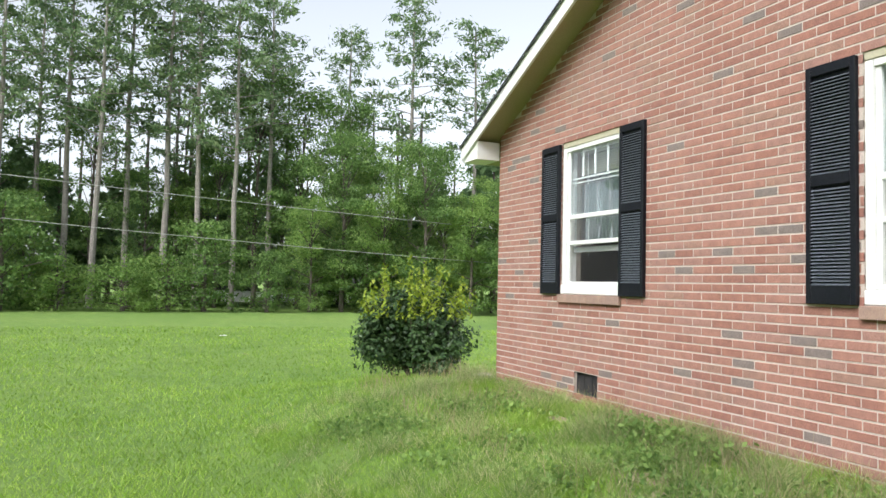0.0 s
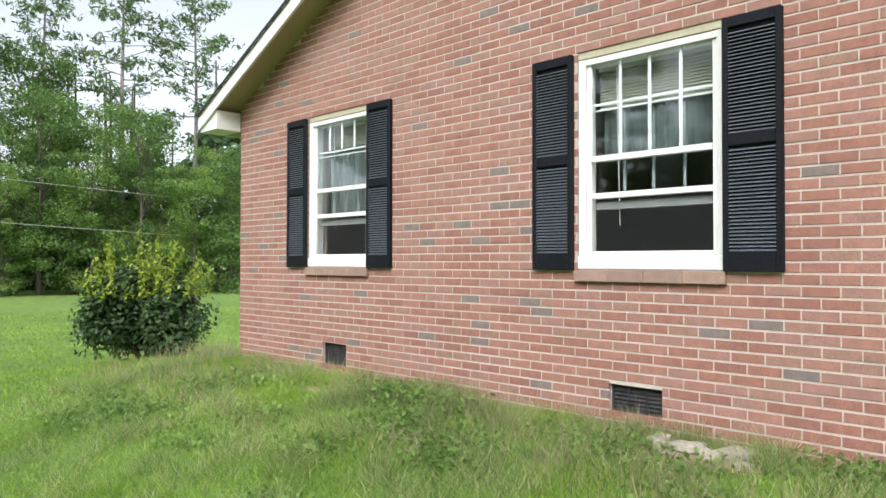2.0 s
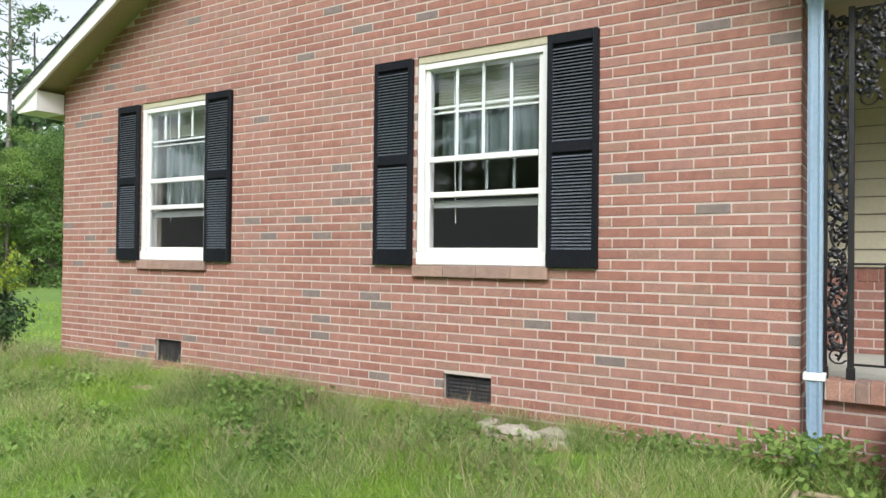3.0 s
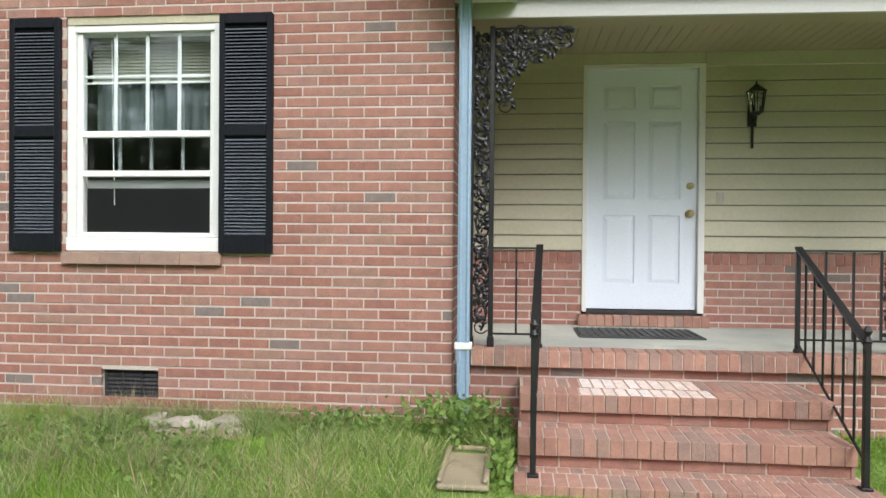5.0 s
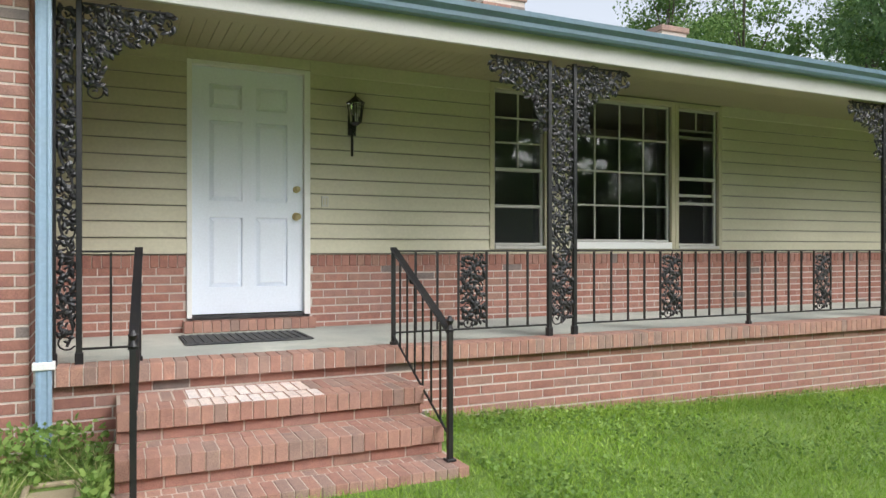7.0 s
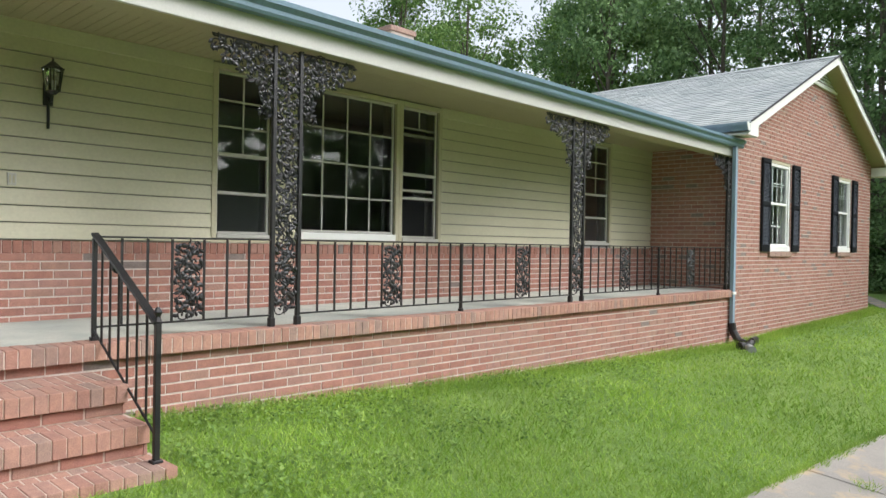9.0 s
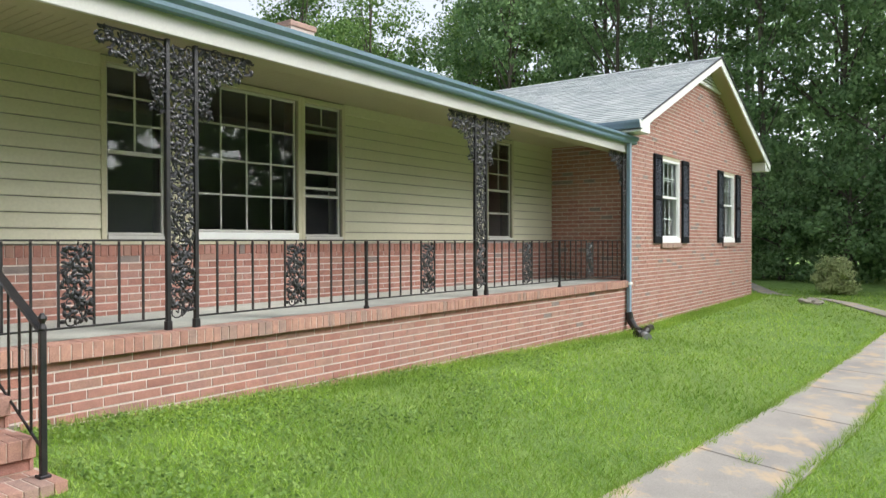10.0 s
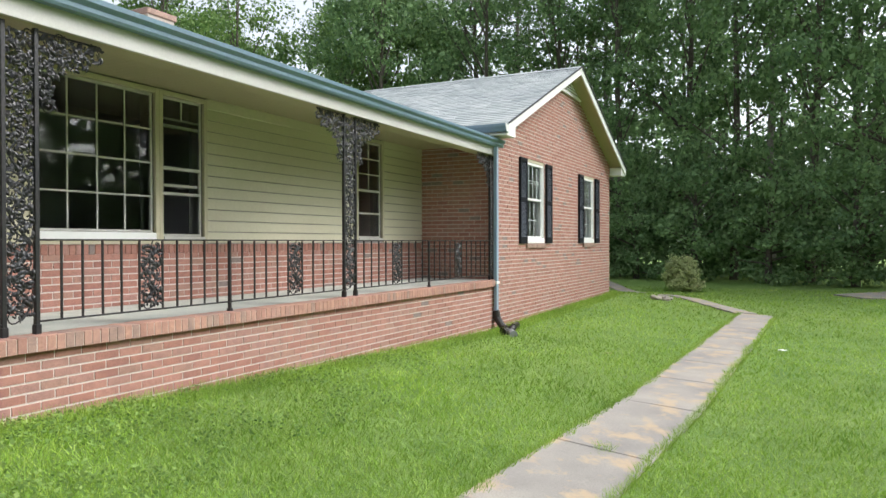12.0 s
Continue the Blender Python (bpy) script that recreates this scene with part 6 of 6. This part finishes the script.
h = gr.uniform(0.04, 0.15, len(x)) * (0.38 + 0.72 * d) * np.clip(1 + 1.1 * clump, 0.3, 2.0)
w = gr.uniform(0.003, 0.009, len(x))
lean = gr.uniform(0.3, 1.6, len(x))
green = drift - 0.5 * clump + gr.uniform(-0.18, 0.18, len(x)) > 0.17
blades("rank_grass", x[~green], y[~green], h[~green], w[~green], lean[~green], M_WEED, "long pale seeding grass against the brick wall")
blades("rank_grass", x[green], y[green], h[green] * 0.8, w[green] * 1.35, lean[green], M_BLADE, "lush green uncut grass against the brick wall")
n = 6500
x = gr.uniform(-8.3, 0.2, n)
y = -0.04 - 1.5 * gr.random(n) ** 1.8
ok = off_paving(x, y) & (np.array([noise.noise((p * 1.1, q * 1.5, 11)) for p, q in zip(x, y)]) + gr.uniform(-0.2, 0.2, n) > 0.02)
x, y = x[ok], y[ok]
blades("seed_grass", x, y, gr.uniform(0.12, 0.30, len(x)), gr.uniform(0.003, 0.007, len(x)), gr.uniform(0.1, 0.8, len(x)), M_SEED, "thin tan seed stalks over the long grass")
# ragged turf hanging over the walk's edges
xs, ys = [], []
for (ax, ay), (bx, by) in zip(WALK, WALK[1:]):
    k = int(1300 * math.hypot(bx - ax, by - ay))
    f, side = gr.random(k), gr.choice((-1, 1), k)
    ux, uy = (bx - ax) / math.hypot(bx - ax, by - ay), (by - ay) / math.hypot(bx - ax, by - ay)
    px, py = ax + f * (bx - ax), ay + f * (by - ay)
    wob = np.array([noise.noise((p * 2.2, q * 2.2, s * 4.0)) + 0.6 * noise.noise((p * 7, q * 7, s * 2.0)) for p, q, s in zip(px, py, side)])
    off = 0.36 - np.clip(0.025 + 0.07 * wob, 0, 0.12) * gr.random(k)
    xs.append(px - uy * off * side)
    ys.append(py + ux * off * side)
x, y = np.concatenate(xs), np.concatenate(ys)
blades("walk_fringe", x, y, gr.uniform(0.04, 0.085, len(x)), gr.uniform(0.004, 0.009, len(x)), gr.uniform(0.3, 1.1, len(x)), M_BLADE, "ragged turf over the edges of the walk")
n = 16000
x, y = gr.uniform(2.2, 19.0, n), -0.02 - 0.35 * gr.random(n) ** 1.6
ok = off_paving(x, y)
x, y = x[ok], y[ok]
blades("rank_grass", x, y, gr.uniform(0.04, 0.12, len(x)), gr.uniform(0.004, 0.008, len(x)), gr.uniform(0.1, 0.7, len(x)), M_BLADE, "uncut grass along the porch base")

# broad-leaved weeds by the downspout and along the wall
ps = []
for cx, cy, sx, sy, hh, cnt in ((0.1, -0.28, 0.32, 0.16, 0.24, 900), (0.36, -0.7, 0.07, 0.25, 0.13, 260), (-3.9, -0.45, 0.5, 0.16, 0.16, 900), (-0.6, -0.2, 0.4, 0.1, 0.12, 400), (-5.6, -0.7, 0.5, 0.2, 0.1, 350)):
    q = np.stack([gr.normal(cx, sx * 0.6, cnt), gr.normal(cy, sy * 0.6, cnt), gr.random(cnt)], axis=1)
    q = q[(q[:, 1] < -0.03) & ((q[:, 0] < 0.39) | (q[:, 1] < -1.0))]
    q[:, 2] = np.array([ground_z(a, b) for a, b in q[:, :2]]) + 0.02 + hh * q[:, 2]
    ps.append(q)
for _ in range(34):
    cx, cy, cnt = gr.uniform(-6.6, -0.8), gr.uniform(-2.3, -0.35), 190
    q = np.stack([gr.normal(cx, 0.17, cnt), gr.normal(cy, 0.11, cnt), gr.random(cnt)], axis=1)
    q = q[q[:, 1] < -0.05]
    q[:, 2] = np.array([ground_z(a, b) for a, b in q[:, :2]]) + 0.02 + gr.uniform(0.05, 0.10) * q[:, 2]
    ps.append(q)
p = np.concatenate(ps)
tagged(leaf_cloud("broadleaf_weeds", p, gr.uniform(0.025, 0.06, len(p)), M_LEAF2, None, 9, 0.6, (0, 0, -0.2)), "low broad-leaved weeds by the wall", "weeds", kind="stuff")
# dark low clover and weeds in the turf along the porch
n = 15000
x = 2.25 + 7.5 * gr.random(n) ** 1.3
y = -0.06 - 1.9 * gr.random(n) ** 1.5
thick = np.array([noise.noise((p * 0.9, q * 1.3, 21)) + 0.6 * noise.noise((p * 3.1, q * 3.1, 8)) for p, q in zip(x, y)])
ok = off_paving(x, y) & (thick + gr.uniform(-0.25, 0.25, n) > 0.08 * (x - 3.5))
x, y = x[ok], y[ok]
z = np.array([ground_z(a, b) for a, b in zip(x, y)]) + gr.uniform(0.02, 0.075, len(x))
tagged(leaf_cloud("clover", np.stack([x, y, z], axis=1), gr.uniform(0.016, 0.036, len(x)), M_LEAF2, None, 19, 0.75, None, 1.0, "", np.tile((0, 0, 0.9), (len(x), 1))), "low dark clover growing in the lawn", "weeds", kind="stuff")
tuft = np.stack([gr.normal(5.62, 0.06, 90), gr.normal(-3.22, 0.025, 90), np.full(90, 0.0)], axis=1)
blades("walk_weeds", tuft[:, 0], tuft[:, 1], gr.uniform(0.05, 0.1, 90), np.full(90, 0.006), gr.uniform(0.2, 1.2, 90), M_BLADE, "grass tuft growing in a joint of the walk")

# ---- overhead lines ----


def cable(p, q, sag, label):
    c = bpy.data.curves.new("overhead_cable", 'CURVE')
    c.dimensions, c.bevel_depth, c.bevel_resolution = '3D', 0.017, 1
    s = c.splines.new('POLY')
    s.points.add(24)
    for i in range(25):
        f = i / 24
        s.points[i].co = (*(Vector(p).lerp(Vector(q), f) + Vector((0, 0, -4 * sag * f * (1 - f)))), 1)
    c.materials.append(M_CABLE)
    return tagged(new("overhead_cable", c), label, "cable", "overhead cables")


cable((-34, -35, 7.15), (-34, 28, 3.85), 0.5, "upper overhead cable crossing the lawn")
cable((-34, -35, 5.4), (-34, 28, 1.95), 0.5, "lower overhead cable crossing the lawn")

# ---- cars beyond the trees ----


def car(x, y, turn):
    root = thing("parked_car", "white car parked beyond the trees", "car", "parked cars")
    bm = prism(bmesh.new(), [(-2.1, 0.28), (2.1, 0.28), (2.15, 0.62), (1.9, 0.80), (0.9, 0.92), (-1.7, 0.95), (-2.15, 0.8)], -0.85, 0.85)
    part("body", bm, M_CAR, root)
    bm = prism(bmesh.new(), [(-1.6, 0.951), (0.85, 0.951), (0.25, 1.42), (-1.2, 1.42)], -0.74, 0.74)
    part("cabin", bm, M_DARK, root)
    part("roof", boxed(-1.2, -0.74, 1.421, 0.25, 0.74, 1.46, bevel=0.015), M_CAR, root)
    for wx in (-1.35, 1.35):
        for wy in (-0.86, 0.7):
            wheel = part("wheel", rod(bmesh.new(), (wx, wy, 0.31), (wx, wy + 0.16, 0.31), 0.31, 0.31, 14), M_TYRE, root)
            part("rim", rod(bmesh.new(), (wx, wy - 0.012, 0.31), (wx, wy + 0.172, 0.31), 0.19, 0.19, 12), M_DULLGREY, wheel)
    root.matrix_basis = pose(x, y, ground_z(x, y), 0, 0, turn)
    return root


car(-45.5, 2.3, 80)
car(-46, 7.3, 95)
car(-45, 17.0, 70)

# ---- bricks of the walls ----
brick_wall(wall_left, front(0), 0, LW0, LW1, -0.25, lw_top, left_holes, (-3.2, -0.0, 0.0, 1.9))
brick_wall(wall_right, front(RWY), 0, RW0, RW1, -0.6, rw_top, right_holes, (11.6, 15.0, -0.2, 1.1), 120)
brick_wall(wall_end, lambda u, out, z: (RW0 - out, u, z), -90, RWY + 0.02, PORCH_Y, 0.45, flat(2.76), [], (0, 0, 0, 0), 0)
brick_wall(wall_start, lambda u, out, z: (LW1 + out, u, z), 90, 0.02, PORCH_Y, -0.1, flat(2.6), [], (0, 0, 0, 0), 0)
brick_wall(wall_base, front(BASE_Y), 0, LW1 + 0.01, RW0 - 0.01, -0.6, flat(0.40), [], (2.1, 7.5, -0.2, 0.42))
brick_wall(wall_porch, front(PORCH_Y - 0.004), 0, LW1 + 0.005, RW0 - 0.005, 0.50, flat(1.01), [(DOOR[0], DOOR[1], 0, 3)], (0, 6.0, 0.5, 1.02))
rowlocks(wall_porch, LW1 + 0.005, DOOR[0] - 0.002, PORCH_Y - 0.012, PORCH_Y + 0.06, 1.017, 1.112, M_BRICK)
rowlocks(wall_porch, DOOR[1] + 0.002, RW0 - 0.005, PORCH_Y - 0.012, PORCH_Y + 0.06, 1.017, 1.112, M_BRICK)
structure(part("dado_backing", boxed(LW1 + 0.003, PORCH_Y - 0.004, 0.5, DOOR[0] - 0.001, PORCH_Y - 0.001, 1.115), M_MORTAR), "mortar bed behind the porch dado bricks", "wall")
structure(part("dado_backing", boxed(DOOR[1] + 0.001, PORCH_Y - 0.004, 0.5, RW0 - 0.003, PORCH_Y - 0.001, 1.115), M_MORTAR), "mortar bed behind the porch dado bricks", "wall")
rowlocks(lip, LW1 + 0.125, RW0 - 0.004, -0.022, 0.17, 0.41, 0.516, M_TREAD)
rowlocks(sill, DOOR[0] - 0.03, DOOR[1] + 0.03, PORCH_Y - 0.11, PORCH_Y + 0.02, 0.512, 0.60, M_TREAD)
